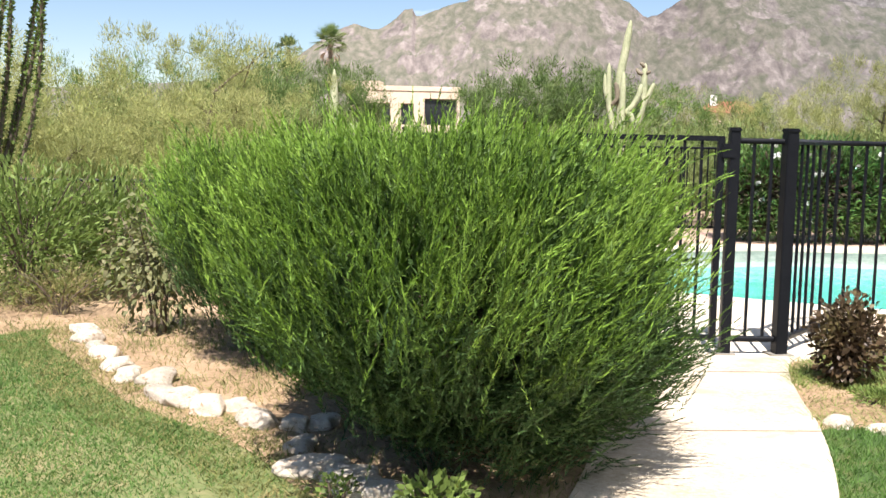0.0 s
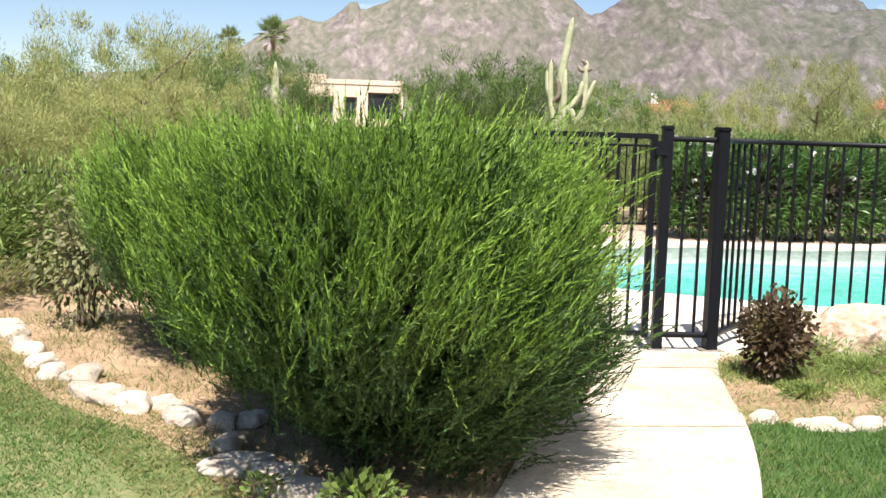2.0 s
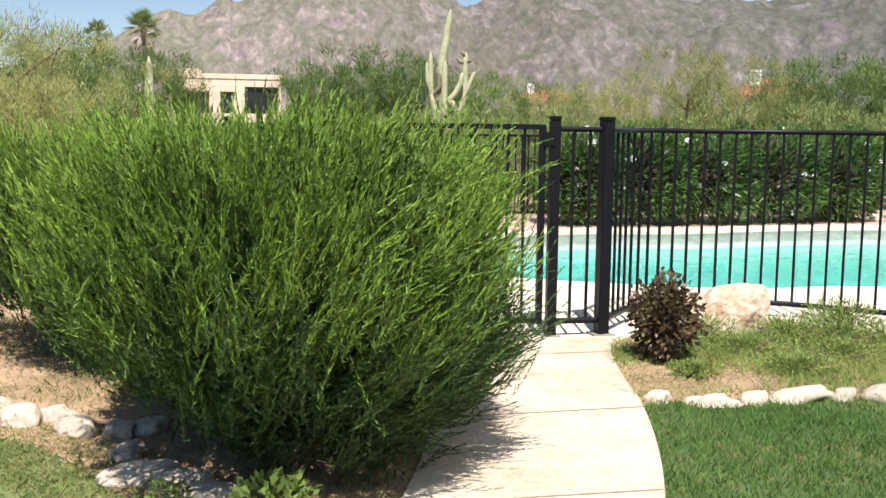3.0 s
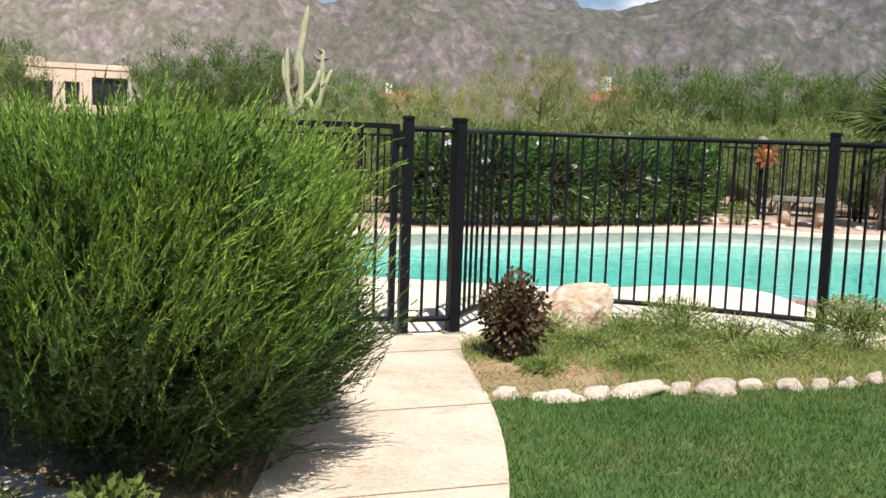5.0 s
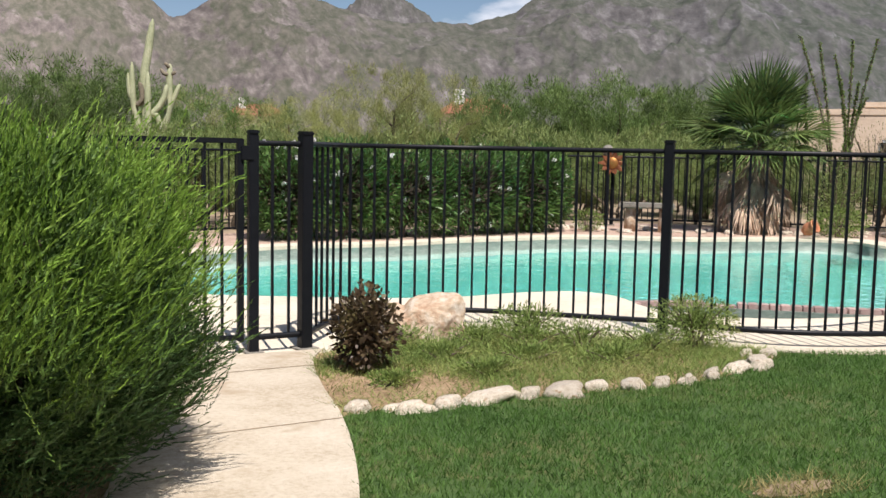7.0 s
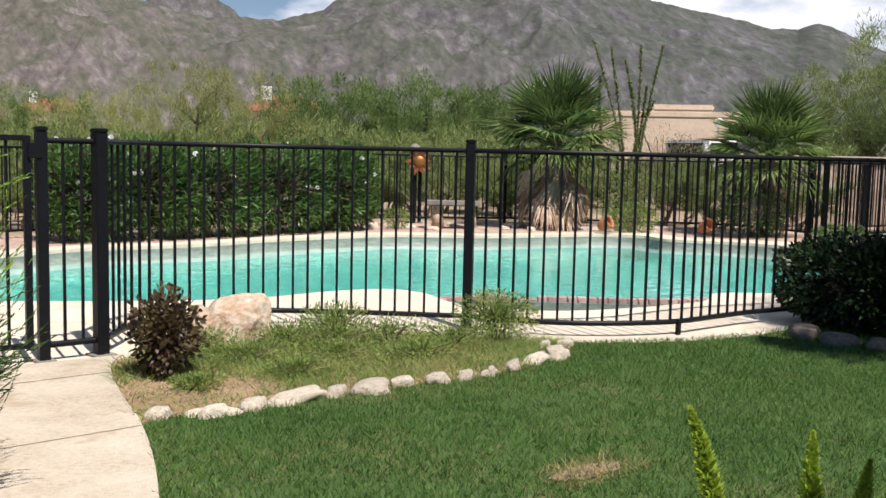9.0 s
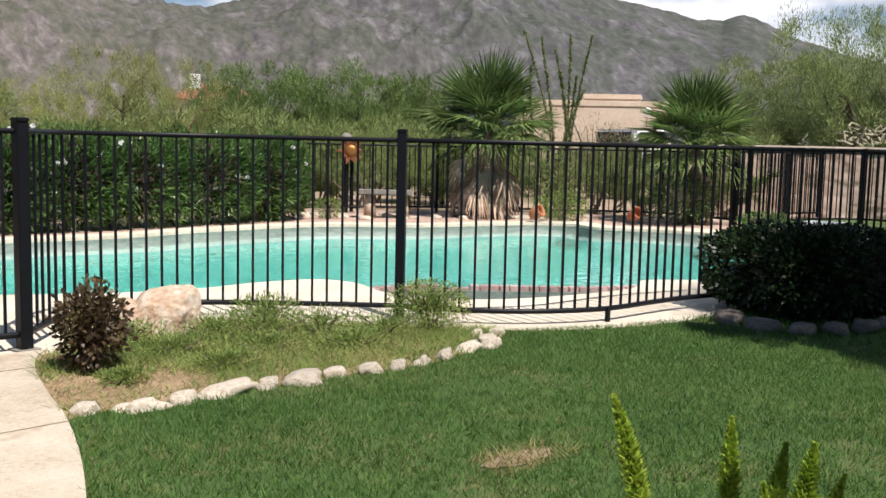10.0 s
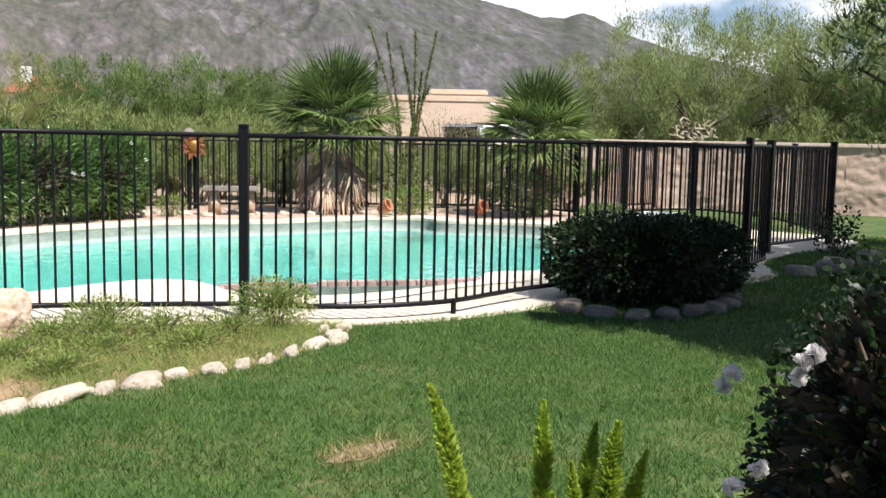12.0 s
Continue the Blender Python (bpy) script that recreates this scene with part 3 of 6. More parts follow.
pool = thing("swimming_pool", "free-form turquoise swimming pool with a spa", "swimming pool", kind="structure")
part("pool_shell", pool_shell(), pool, "pale plastered pool shell with a grey tile band")
surface = bmesh.new()
edge_loop = [surface.verts.new((x, y, -0.205)) for x, y in POOL]
surface_edges = [surface.edges.new((edge_loop[i], edge_loop[(i + 1) % len(edge_loop)])) for i in range(len(edge_loop))]
bmesh.ops.triangle_fill(surface, use_beauty=True, edges=surface_edges, normal=(0, 0, 1))
water = part("water", bm_mesh("water", surface, WATER), pool, "clear turquoise pool water")
water.visible_shadow = False
for f in water.data.polygons:
    if f.normal.z < 0:
        f.flip()

# the spa's dam wall, topped with bricks
dam = spline([(6.12, 7.95), (6.55, 7.95), (7.1, 7.72), (7.7, 7.25), (8.35, 6.75), (8.95, 6.5)], steps=8)
spa_dam = part("spa_dam", np_mesh("spa_dam", *join([(np.column_stack([np.repeat(dam + s, 2, 0), np.tile([-0.12, -1.1], len(dam))]), np.array([(2 * i, 2 * i + 2, 2 * i + 3, 2 * i + 1) for i in range(len(dam) - 1)])) for s in ((0, 0.0), (0.12, 0.16))] + [(np.column_stack([np.concatenate([dam, dam + (0.12, 0.16)]), np.full(2 * len(dam), -0.12)]), np.array([(i, i + 1, len(dam) + i + 1, len(dam) + i) for i in range(len(dam) - 1)]))]), TILE), pool, "low spa dam wall")
brick_mesh = box_mesh("brick", 0.098, 0.16, 0.055, BRICKM, 0.006)
for q, a in along(dam + (0.06, 0.08), 0.108, 0.06):
    low = -0.03 if 1.02 < np.linalg.norm(q - dam[0]) < 1.28 else 0.0
    part("brick", brick_mesh, spa_dam, m=pose(q[0], q[1], -0.124 + low, rz=a + rng.uniform(-2, 2)))

# ---- grass ----


def blades(poly, per_m2, height, width, lean, keep=None, z=-0.01, limit=None):
    poly = np.asarray(poly)
    if limit is not None:
        lo, hi = np.maximum(poly.min(0), limit[0]), np.minimum(poly.max(0), limit[1])
    else:
        lo, hi = poly.min(0), poly.max(0)
    p = rng.uniform(lo, hi, (int(np.prod(hi - lo) * per_m2), 2))
    p = p[inside(p[:, 0], p[:, 1], poly)]
    if keep is not None:
        p = p[rng.random(len(p)) < keep(p[:, 0], p[:, 1])]
    n = len(p)
    a = rng.uniform(0, 2 * np.pi, n)
    h = height * rng.uniform(0.5, 1.3, n)
    w = np.column_stack([np.cos(a), np.sin(a), np.zeros(n)]) * width / 2
    base = np.column_stack([p, np.full(n, z)])
    tip = base + np.column_stack([rng.normal(0, lean, n) * h, rng.normal(0, lean, n) * h, h])
    v = np.stack([base - w, base + w, tip], 1).reshape(-1, 3)
    return v, np.arange(3 * n).reshape(n, 3)


def hole_keep(x, y):
    return np.where(((x - 3.40) / 0.27) ** 2 + ((y - 2.93) / 0.15) ** 2 < 1, 0.06, 1.0) * np.where(fractal(x * 1.5, y * 1.5, 3, 5) > 0.30, 1, 0.6)


near = blades(lawn_r, 5200, 0.038, 0.0065, 0.55, hole_keep, limit=((1.2, 1.6), (7.0, 5.4)))
far = blades(lawn_r, 1500, 0.042, 0.012, 0.55, lambda x, y: ~((x > 1.2) & (x < 7.0) & (y > 1.6)), limit=((1.2, -1.0), (17.5, 5.2)))
thing("lawn_grass", "short green mown grass blades", "grass", kind="stuff", mesh=np_mesh("lawn_grass", *join([near, far]), GRASS))
green_l = blades(lawn_l, 8000, 0.021, 0.0070, 0.9, lambda x, y: np.clip(1.6 * fractal(x * 1.1, y * 1.1, 4, 2) - 0.8 + 1.35 * (-0.87 * (x + 1.3) - 0.5 * (y - 5.1)), 0.03, 1), limit=((-5.5, 2.2), (0.3, 7.2)))
edge_strip = [*(row_in + np.array([-0.25, -0.2])), *row_l[::-1]]
verge = blades(edge_strip, 2600, 0.022, 0.0070, 0.9, lambda x, y: np.clip(2.4 * fractal(x * 3, y * 3, 3, 6) - 0.75, 0.05, 1), limit=((-5.5, 2.2), (0.3, 7.2)))
green_l = join([green_l, verge])
thing("lawn_grass", "thin green grass blades on dry earth", "grass", kind="stuff", mesh=np_mesh("lawn_grass", *green_l, GRASS))
dry_l = join([blades(edge_strip, 4200, 0.024, 0.007, 1.2, limit=((-5.5, 2.2), (0.3, 7.2))), blades(lawn_l, 700, 0.035, 0.007, 0.8, lambda x, y: 0.25 + fractal(x, y, 3, 9), limit=((-5.5, 2.2), (0.3, 7.2))), blades(bed_l, 1500, 0.05, 0.007, 0.9, lambda x, y: np.clip(2.6 * fractal(x * 2, y * 2, 3, 4) - 0.9, 0, 1), limit=((-5.5, 3.2), (1.0, 8.5)))])
thing("dry_grass", "dry straw-coloured grass on bare earth", "grass", kind="stuff", mesh=np_mesh("dry_grass", *dry_l, DRYGRASS))


def weed_keep(x, y):
    bare = np.exp(-(((x - 2.35) / 0.45) ** 2 + ((y - 5.3) / 0.28) ** 2))
    return np.clip(fractal(x * 2.2, y * 2.2, 3, 7) * 1.9 - 0.2 - 1.2 * bare - 0.4 * (y < 4.95), 0.02, 1)


weeds = join([blades(bed_r, 4800, 0.065, 0.008, 1.1, weed_keep), blades(bed_r, 900, 0.15, 0.007, 0.8, lambda x, y: np.clip(3 * fractal(x * 1.6, y * 1.6, 3, 8) - 1.2, 0, 1) * (y > 5.2) * (x > 2.7))])
thing("bed_weeds", "tangled yellow-green weeds and grass in the bed", "weeds", kind="stuff", mesh=np_mesh("bed_weeds", *weeds, WEED))
litter = blades(bed_r, 1500, 0.05, 0.007, 1.6, lambda x, y: 0.3 + 0.7 * fractal(x * 3, y * 3, 3, 12))
thing("dry_grass", "matted dry straw litter in the planting bed", "grass", kind="stuff", mesh=np_mesh("dry_grass", *litter, DRYGRASS))
dead = blades([(3.13, 2.80), (3.70, 2.80), (3.70, 3.06), (3.13, 3.06)], 3800, 0.05, 0.007, 1.0)
thing("bare_patch", "shallow hollow of dead grass in the lawn", "bare patch", kind="stuff", mesh=np_mesh("bare_patch", *dead, DRYGRASS))
hollow = bmesh.new()
bmesh.ops.create_circle(hollow, cap_ends=True, segments=26, radius=1)
for v in hollow.verts:
    k = 1 + 0.25 * noise.noise(v.co * 2)
    v.co = (3.40 + v.co.x * 0.23 * k, 2.95 + v.co.y * 0.075 * k, -0.003)
thing("bare_earth", "bare brown earth in the lawn hollow", "bare patch", kind="structure", mesh=bm_mesh("bare_earth", hollow, JOINT))

# ---- border stones and boulder ----
stones = [stone_mesh("border_stone", i, ROCK, 1, 1, 1, 0.24 + 0.07 * (i % 3)) for i in range(8)]


def put_stone(i, x, y, sx, sy, sz, turn, label, z=-0.005, meshes=stones, group="border stones"):
    ob = thing("border_stone", label, "stone", group, mesh=meshes[i % len(meshes)])
    ob.matrix_basis = pose(x, y, z, rz=turn) @ Matrix.Diagonal((sx, sy, sz, 1))


LEFT_STONES = [(-2.64, 6.92, .12), (-2.50, 6.64, .14), (-2.36, 6.40, .10), (-2.21, 6.16, .13), (-2.03, 5.84, .12), (-1.88, 5.56, .12), (-1.68, 5.50, .14), (-1.57, 5.16, .12), (-1.40, 5.06, .15),
               (-1.24, 4.92, .15), (-1.09, 4.98, .11), (-0.93, 4.70, .14), (-0.73, 4.64, .12), (-0.60, 4.68, .10), (-0.65, 4.30, .11)]
for i, (x, y, r) in enumerate(LEFT_STONES):
    put_stone(i, x, y, r * rng.uniform(0.72, 1.0), r * rng.uniform(0.55, 0.75), r * 0.58, rng.uniform(-60, 30), "pale cream stone edging the lawn")
for i, (x, y, sx, sy, t) in enumerate([(-0.55, 4.02, .20, .15, 10), (-0.38, 3.90, .19, .11, -15), (-0.27, 3.70, .22, .10, -25), (-0.05, 3.45, .2, .12, -30), (0.12, 3.1, .18, .12, -50)]):
    put_stone(i + 3, x, y, sx * 0.8, sy * 0.8, 0.065, t, "flat cream flagstone edging the lawn")
RIGHT_STONES = [(2.08, 4.88, .10, .06, -35), (2.35, 4.77, .17, .065, -3), (2.59, 4.78, .11, .075, 5), (2.90, 4.81, .25, .085, 12), (3.14, 4.79, .10, .05, 0), (3.38, 4.77, .18, .095, 0),
                (3.62, 4.79, .09, .05, 10), (3.88, 4.75, .13, .065, 15), (4.08, 4.73, .11, .05, 20), (4.30, 4.74, .10, .045, 15), (4.55, 4.80, .13, .055, 25), (4.85, 4.88, .15, .07, 15),
                (5.09, 4.93, .17, .09, 10), (5.24, 5.22, .07, .05, 0), (5.40, 5.17, .08, .05, 0)]
for i, (x, y, sx, sy, t) in enumerate(RIGHT_STONES):
    put_stone(i + 1, x, y, sx * 0.76, sy * 0.95, 0.045 + 0.28 * sy, t + rng.uniform(-12, 12), "pale stone edging the planting bed")
grey_stones = [stone_mesh("border_stone", i + 20, SHADEDROCK, 1, 1, 1) for i in range(4)]
for i, (x, y, r) in enumerate([(7.45, 4.45, .2), (7.42, 4.1, .19), (7.55, 3.82, .18), (7.78, 3.65, .17), (8.08, 3.57, .18), (8.40, 3.52, .17), (8.72, 3.55, .18), (9.02, 3.66, .16), (9.3, 3.8, .17), (11.5, 3.9, .25), (12.1, 3.8, .28), (12.7, 3.9, .26), (13.3, 3.7, .3), (14.0, 3.9, .26)]):
    put_stone(i, x, y, r * 0.75, r * 0.6, r * 0.5, rng.uniform(0, 180), "grey-brown stone edging the clipped hedge, darkened for shade", meshes=grey_stones, group="hedge stones")

boulder_bm = bmesh.new()
bmesh.ops.create_icosphere(boulder_bm, subdivisions=5, radius=1)
cut_rng = np.random.default_rng(23)
cuts = [(Vector(unit(cut_rng.normal(size=3) * np.array([1, 1, 0.7]))), cut_rng.uniform(0.62, 0.88)) for _ in range(16)] + [(Vector((-0.15, -0.25, 0.95)).normalized(), 0.60), (Vector((-0.1, -0.95, 0.3)).normalized(), 0.66)]
for v in boulder_bm.verts:
    c = v.co.normalized()
    p = c * (1 + 0.10 * noise.noise(c * 1.3 + Vector((4.1, 2, 0))))
    for normal, reach in cuts:
        over = p.dot(normal) - reach
        if over > 0:
            p -= normal * over * 0.88
    p += c * (0.045 * noise.noise(c * 3.1 + Vector((1, 7, 0))) + 0.035 * noise.noise(c * 8))
    cleft = math.exp(-((p.x + 0.35 * p.z + 0.22) / 0.09) ** 2) * max(p.z, 0) * 0.22
    v.co = (p.x * 0.39, p.y * 0.30, max((p.z - cleft + 0.10 * p.x) * 0.33 + 0.08, -0.05))
boulder = thing("boulder", "large pinkish white boulder in the planting bed", "boulder", mesh=bm_mesh("boulder", boulder_bm, PINKROCK, True), m=pose(3.34, 6.70, 0, rz=-25))


# ---- fences ----
def fence_run(owner, curve, top=1.50, low=0.10, start=0.06, post_at=(), post_h=1.57, post_w=0.075, base=0.0, spacing=0.122):
    """Rails, pickets and posts along a curve, under one owner."""
    me = picket_mesh(top - low)
    for q, a in along(curve, spacing, start):
        part("picket", me, owner, m=pose(q[0], q[1], low + base, rz=a))
    for z in (top - 0.02, low + 0.012):
        v = []
        nrm = unit(np.gradient(curve, axis=0))
        side = np.column_stack([-nrm[:, 1], nrm[:, 0]]) * 0.017
        for s, h in ((-1, -0.019), (1, -0.019), (1, 0.019), (-1, 0.019)):
            v.append(np.column_stack([curve + s * side, np.full(len(curve), z + h + base)]))
        v = np.concatenate(v)
        n = len(curve)
        f = [(k * n + i, k * n + i + 1, ((k + 1) % 4) * n + i + 1, ((k + 1) % 4) * n + i) for k in range(4) for i in range(n - 1)]
        part("rail", np_mesh("rail", v, f, BLACK), owner)
    for x, y, a in post_at:
        fence_post(owner, x, y, a, post_h, post_w, base)


made_pickets = {}


def picket_mesh(h):
    key = round(h, 3)
    if key not in made_pickets:
        made_pickets[key] = box_mesh("picket", 0.019, 0.019, h, BLACK, 0.002)
    return made_pickets[key]


made_posts = {}


def fence_post(owner, x, y, a, h, w, base=0.0):
    key = (round(h, 3), round(w, 3))
    if key not in made_posts:
        made_posts[key] = box_mesh("post", w, w, h - 0.03, BLACK, 0.005), box_mesh("post_cap", w * 1.13, w * 1.13, 0.03, BLACK, 0.008), box_mesh("base_plate", w * 1.9, w * 1.9, 0.012, STONE, 0.003)
    p = part("post", made_posts[key][0], owner, m=pose(x, y, base, rz=a))
    part("post_cap", made_posts[key][1], p, m=pose(0, 0, h - 0.03))
    part("base_plate", made_posts[key][2], p, m=pose(0, 0, 0.002), label="grey post base plate")


front = thing("pool_fence", "black powder-coated metal picket fence round the pool", "fence")
fence_run(front, spline([(1.99, 6.6), (2.29, 6.61)], steps=2), start=0.10, post_at=((1.95, 6.6, 0),), post_w=0.07)
fence_run(front, spline([(2.37, 6.64), (2.78, 7.13), (3.18, 7.29), (3.86, 7.19), (4.4, 6.83), (5.17, 6.16)], steps=8), post_at=((2.335, 6.61, 10),), post_w=0.085, spacing=0.1226)
fence_run(front, spline([(5.22, 6.1), (5.5, 5.68), (5.8, 5.40), (6.15, 5.20), (6.6, 5.06), (7.2, 5.06), (7.73, 5.04), (8.7, 4.85), (9.8, 4.45), (10.95, 4.37)], steps=8), start=0.11, post_at=((5.2, 6.13, -50),))
fence_run(front, spline([(11.0, 4.37), (12.0, 4.55), (12.8, 4.95), (13.55, 5.17)], steps=6), post_at=((10.98, 4.37, 5),))
fence_run(front, spline([(13.6, 5.17), (14.6, 5.1), (15.55, 5.0)], steps=6), post_at=((13.57, 5.17, 0), (15.58, 5.0, 10)), post_w=0.10)
part("leg", box_mesh("leg", 0.035, 0.035, 0.13, BLACK, 0.003), front, m=pose(6.58, 5.05, 0))

gate = thing("pool_gate", "closed black metal pool gate in the fence", "gate")
part("gate_stile", box_mesh("gate_stile", 0.045, 0.045, 1.42, BLACK, 0.004), gate, m=pose(1.86, 6.6, 0.09))
part("gate_stile", box_mesh("gate_stile", 0.045, 0.045, 1.42, BLACK, 0.004), gate, m=pose(0.90, 6.62, 0.09))
for z in (1.475, 0.10):
    part("gate_rail", box_mesh("gate_rail", 0.92, 0.035, 0.036, BLACK, 0.003), gate, m=pose(1.38, 6.61, z, rz=-1.2))
for i in range(7):
    part("picket", picket_mesh(1.36), gate, m=pose(1.38 + (i - 3) * 0.118, 6.61, 0.12))
part("latch", box_mesh("latch", 0.09, 0.05, 0.10, BLACK, 0.006), gate, m=pose(1.905, 6.58, 1.36))

side = thing("pool_fence", "black metal picket fence behind the juniper", "fence")
fence_run(side, spline([(0.42, 6.68), (0.75, 6.63)], steps=2), start=0.1, post_at=((0.80, 6.62, 0), (0.38, 6.68, 0)), post_w=0.075)
fence_run(side, spline([(0.33, 6.70), (-0.3, 7.3), (-0.4, 9.5), (0.0, 12.0), (0.6, 14.2)], steps=6), post_at=((-0.42, 9.5, 90),))

back = thing("pool_fence", "black metal picket fence in front of the desert", "fence")
fence_run(back, spline([(0.6, 14.2), (2.4, 15.4), (5.0, 16.2), (8.0, 16.6), (10.2, 16.8), (12.1, 16.5)], steps=5), top=1.42, post_h=1.5, post_w=0.06, post_at=((2.4, 15.4, 20), (5.0, 16.2, 10), (8.0, 16.6, 5), (10.2, 16.8, 0)))
fence_run(back, spline([(12.1, 16.5), (13.8, 15.7), (15.6, 14.2), (17.2, 12.4), (17.0, 10.5)], steps=5), top=1.42, post_h=1.5, post_w=0.06, post_at=((12.15, 16.5, 20), (13.8, 15.7, -30), (15.6, 14.2, -45), (17.2, 12.4, -60)))
fence_run(back, spline([(17.0, 10.5), (18.4, 10.4), (19.9, 11.0), (21.0, 10.9)], steps=5), top=1.45, post_h=1.53, post_w=0.085, post_at=((17.0, 10.52, 0), (16.95, 10.2, 0), (19.86, 11.03, 0), (20.99, 10.93, 0)))
fence_run(back, spline([(16.95, 10.2), (19.85, 9.39), (18.6, 7.0), (15.6, 5.05)], steps=5), top=1.47, post_h=1.55, post_w=0.085, post_at=((19.85, 9.39, 0), (18.2, 6.6, 40)))

yard = thing("yard_fence", "dark metal fence beyond the shrubs", "fence")
fence_run(yard, spline([(-8.5, 10.8), (-5.5, 11.2), (-3.0, 11.6), (-0.6, 12.2)], steps=4), top=0.98, post_h=1.02, post_w=0.06, base=-0.06, spacing=0.14, post_at=((-5.5, 11.2, 0), (-3.9, 11.4, 0), (-3.0, 11.6, 0), (-2.1, 11.8, 0)))


# ---- juniper shrubs ----
def sprays(tips, ways, length, count, leaf, width, splay=0.55, bend=0.12):
    """Feathery shoots: leaves along curved stems that end at the tips. Also says which leaves are near the tip."""
    n = len(tips)
    ways = unit(ways)
    length = np.broadcast_to(length, n)
    bow = unit(rng.normal(size=(n, 3))) * bend * length[:, None]
    bases, dirs, ls, ws, fresh = [], [], [], [], []
    for j in range(count):
        s = (j + 0.5) / count
        pos = tips - ways * (length * (1 - s))[:, None] + bow * (s * s - 1)
        d = ways + bow * 2 * s / np.maximum(length, 0.01)[:, None] + splay * (1.15 - s) * unit(rng.normal(size=(n, 3)))
        bases.append(pos)
        dirs.append(d)
        ls.append(leaf * rng.uniform(0.7, 1.25, n) * (1.15 - 0.45 * s))
        ws.append(width * rng.uniform(0.7, 1.25, n))
        fresh.append(np.full(n, s))
    v, f = leaf_arrays(np.concatenate(bases), np.concatenate(dirs), np.concatenate(ls), np.concatenate(ws), needle=True)
    return v, f, np.concatenate(fresh)


def lump(d, seed, amount=0.14):
    """An uneven outline: how far the shape swells in each direction."""
    return 1 + amount * (2 * fractal(d[:, 0] * 2.2 + 9 + d[:, 2], d[:, 1] * 2.2 + 9 - d[:, 2] * 1.3, 3, seed) - 1)


def juniper(x, y, rx, ry, height, turn, n, seed, label):
    """Plumes of sprays over a boxy, undercut body; each plume leans one way, with dark gaps between."""
    ob = thing("juniper_shrub", label, "shrub", "juniper shrubs", m=pose(x, y, 0, rz=turn))
    zc, rz_up, rz_dn = height * 0.52, height * 0.46, height * 0.50
    chunks, fresh = [], []
    for scale, share, leaf, wid in ((1.0, 0.79, 0.030, 0.0064), (0.88, 0.15, 0.040, 0.012), (0.72, 0.06, 0.07, 0.026)):
        per = 11 if scale > 0.9 else 4
        k = int(n * share / per)
        d = unit(rng.normal(size=(k * 2, 3)))
        d = d[d[:, 2] > -0.86][:k]
        p = d / (np.sum(np.abs(d) ** 3.3, axis=1, keepdims=True) ** (1 / 3.3))
        grow = lump(d, seed)[:, None] * scale * rng.uniform(0.90, 1.05, (k, 1))
        tips = p * grow * np.array([rx, ry, 0])
        tips[:, 2] = zc + np.where(p[:, 2] > 0, p[:, 2] * rz_up, p[:, 2] * rz_dn) * grow[:, 0]
        full = 1.25 - 0.80 * np.clip(0.12 - 1.0 * p[:, :1] - 0.15 * p[:, 1:2], 0, 1)
        taper = np.where(full > 1, full + (1 - full) * np.minimum(tips[:, 2:] / zc, 1), np.clip(full + (1.1 - full) * tips[:, 2:] / zc, 0.0, 1.0))
        tips[:, :2] *= taper
        tuck = np.clip(tips[:, 2] / (0.66 * height), 0, 1)
        tips[:, 1] *= np.where(p[:, 1] < 0, 0.66 + 0.12 * np.clip(p[:, 0], 0, 1) + (0.34 + 0.20 * (1 - p[:, 0] ** 2) - 0.12 * np.clip(p[:, 0], 0, 1)) * tuck, 1)
        tips[:, 0] *= np.where(p[:, 0] < 0, 0.60 + 0.40 * tuck, 0.92 + 0.08 * np.minimum(tuck * 2, 1))
        keep = (tips[:, 2] > 0.05 + 0.10 * rng.random(k)) & ((rng.random(k) < 0.60 + 0.8 * tuck) | (scale < 0.9))
        tips, p, k = tips[keep], p[keep], int(keep.sum())
        up = np.clip(0.80 + 0.75 * p[:, 2:], 0.22, 1.6)
        ways = np.concatenate([p[:, :2] * 0.85, up], 1) + rng.normal(0, 0.17, (k, 3))
        ways[:, 0] += 0.08
        long = rng.uniform(0.20, 0.34, k) * np.where((rng.random(k) < 0.14) & (p[:, 2] > -0.1), 1.6, 1)
        # the sprays of each plume
        i = np.repeat(np.arange(k), per)
        m = len(i)
        way = ways[i] + rng.normal(0, 0.16, (m, 3))
        lng = long[i] * rng.uniform(0.55, 1.0, m)
        tip = tips[i] + rng.normal(0, 0.042, (m, 3)) + unit(ways[i]) * (rng.uniform(-0.20, 0.06, m) + np.maximum(long[i] - 0.30, 0) * 0.8)[:, None]
        tip[:, 2] = np.maximum(tip[:, 2], 0.05)
        v, f, s = sprays(tip, way, lng, 28, leaf, wid, 0.75, 0.20)
        chunks.append((v, f))
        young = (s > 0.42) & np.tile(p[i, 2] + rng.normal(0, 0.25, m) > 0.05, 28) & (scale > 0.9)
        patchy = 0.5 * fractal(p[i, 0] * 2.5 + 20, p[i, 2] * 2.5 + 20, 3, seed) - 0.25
        # low and inner sprays get the dull growth with shade put into its colour
        aged_shaded = np.tile(p[i, 2] + patchy + rng.normal(0, 0.14, m) < (0.02 if scale > 0.9 else 0.4), 28)
        fresh.append(np.where(aged_shaded, 2, young.astype(int)))
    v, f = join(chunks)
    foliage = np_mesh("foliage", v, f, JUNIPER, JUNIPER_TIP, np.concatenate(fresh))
    foliage.materials.append(JUNIPER_OLD_SHADED)
    part("foliage", foliage, ob, "dense feathery green scale foliage")
    k = 15000
    d = unit(rng.normal(size=(k, 3)))
    base = d * np.array([rx, ry, rz_up]) * rng.uniform(0.25, 0.56, (k, 1)) + np.array([0, 0, zc * 0.92])
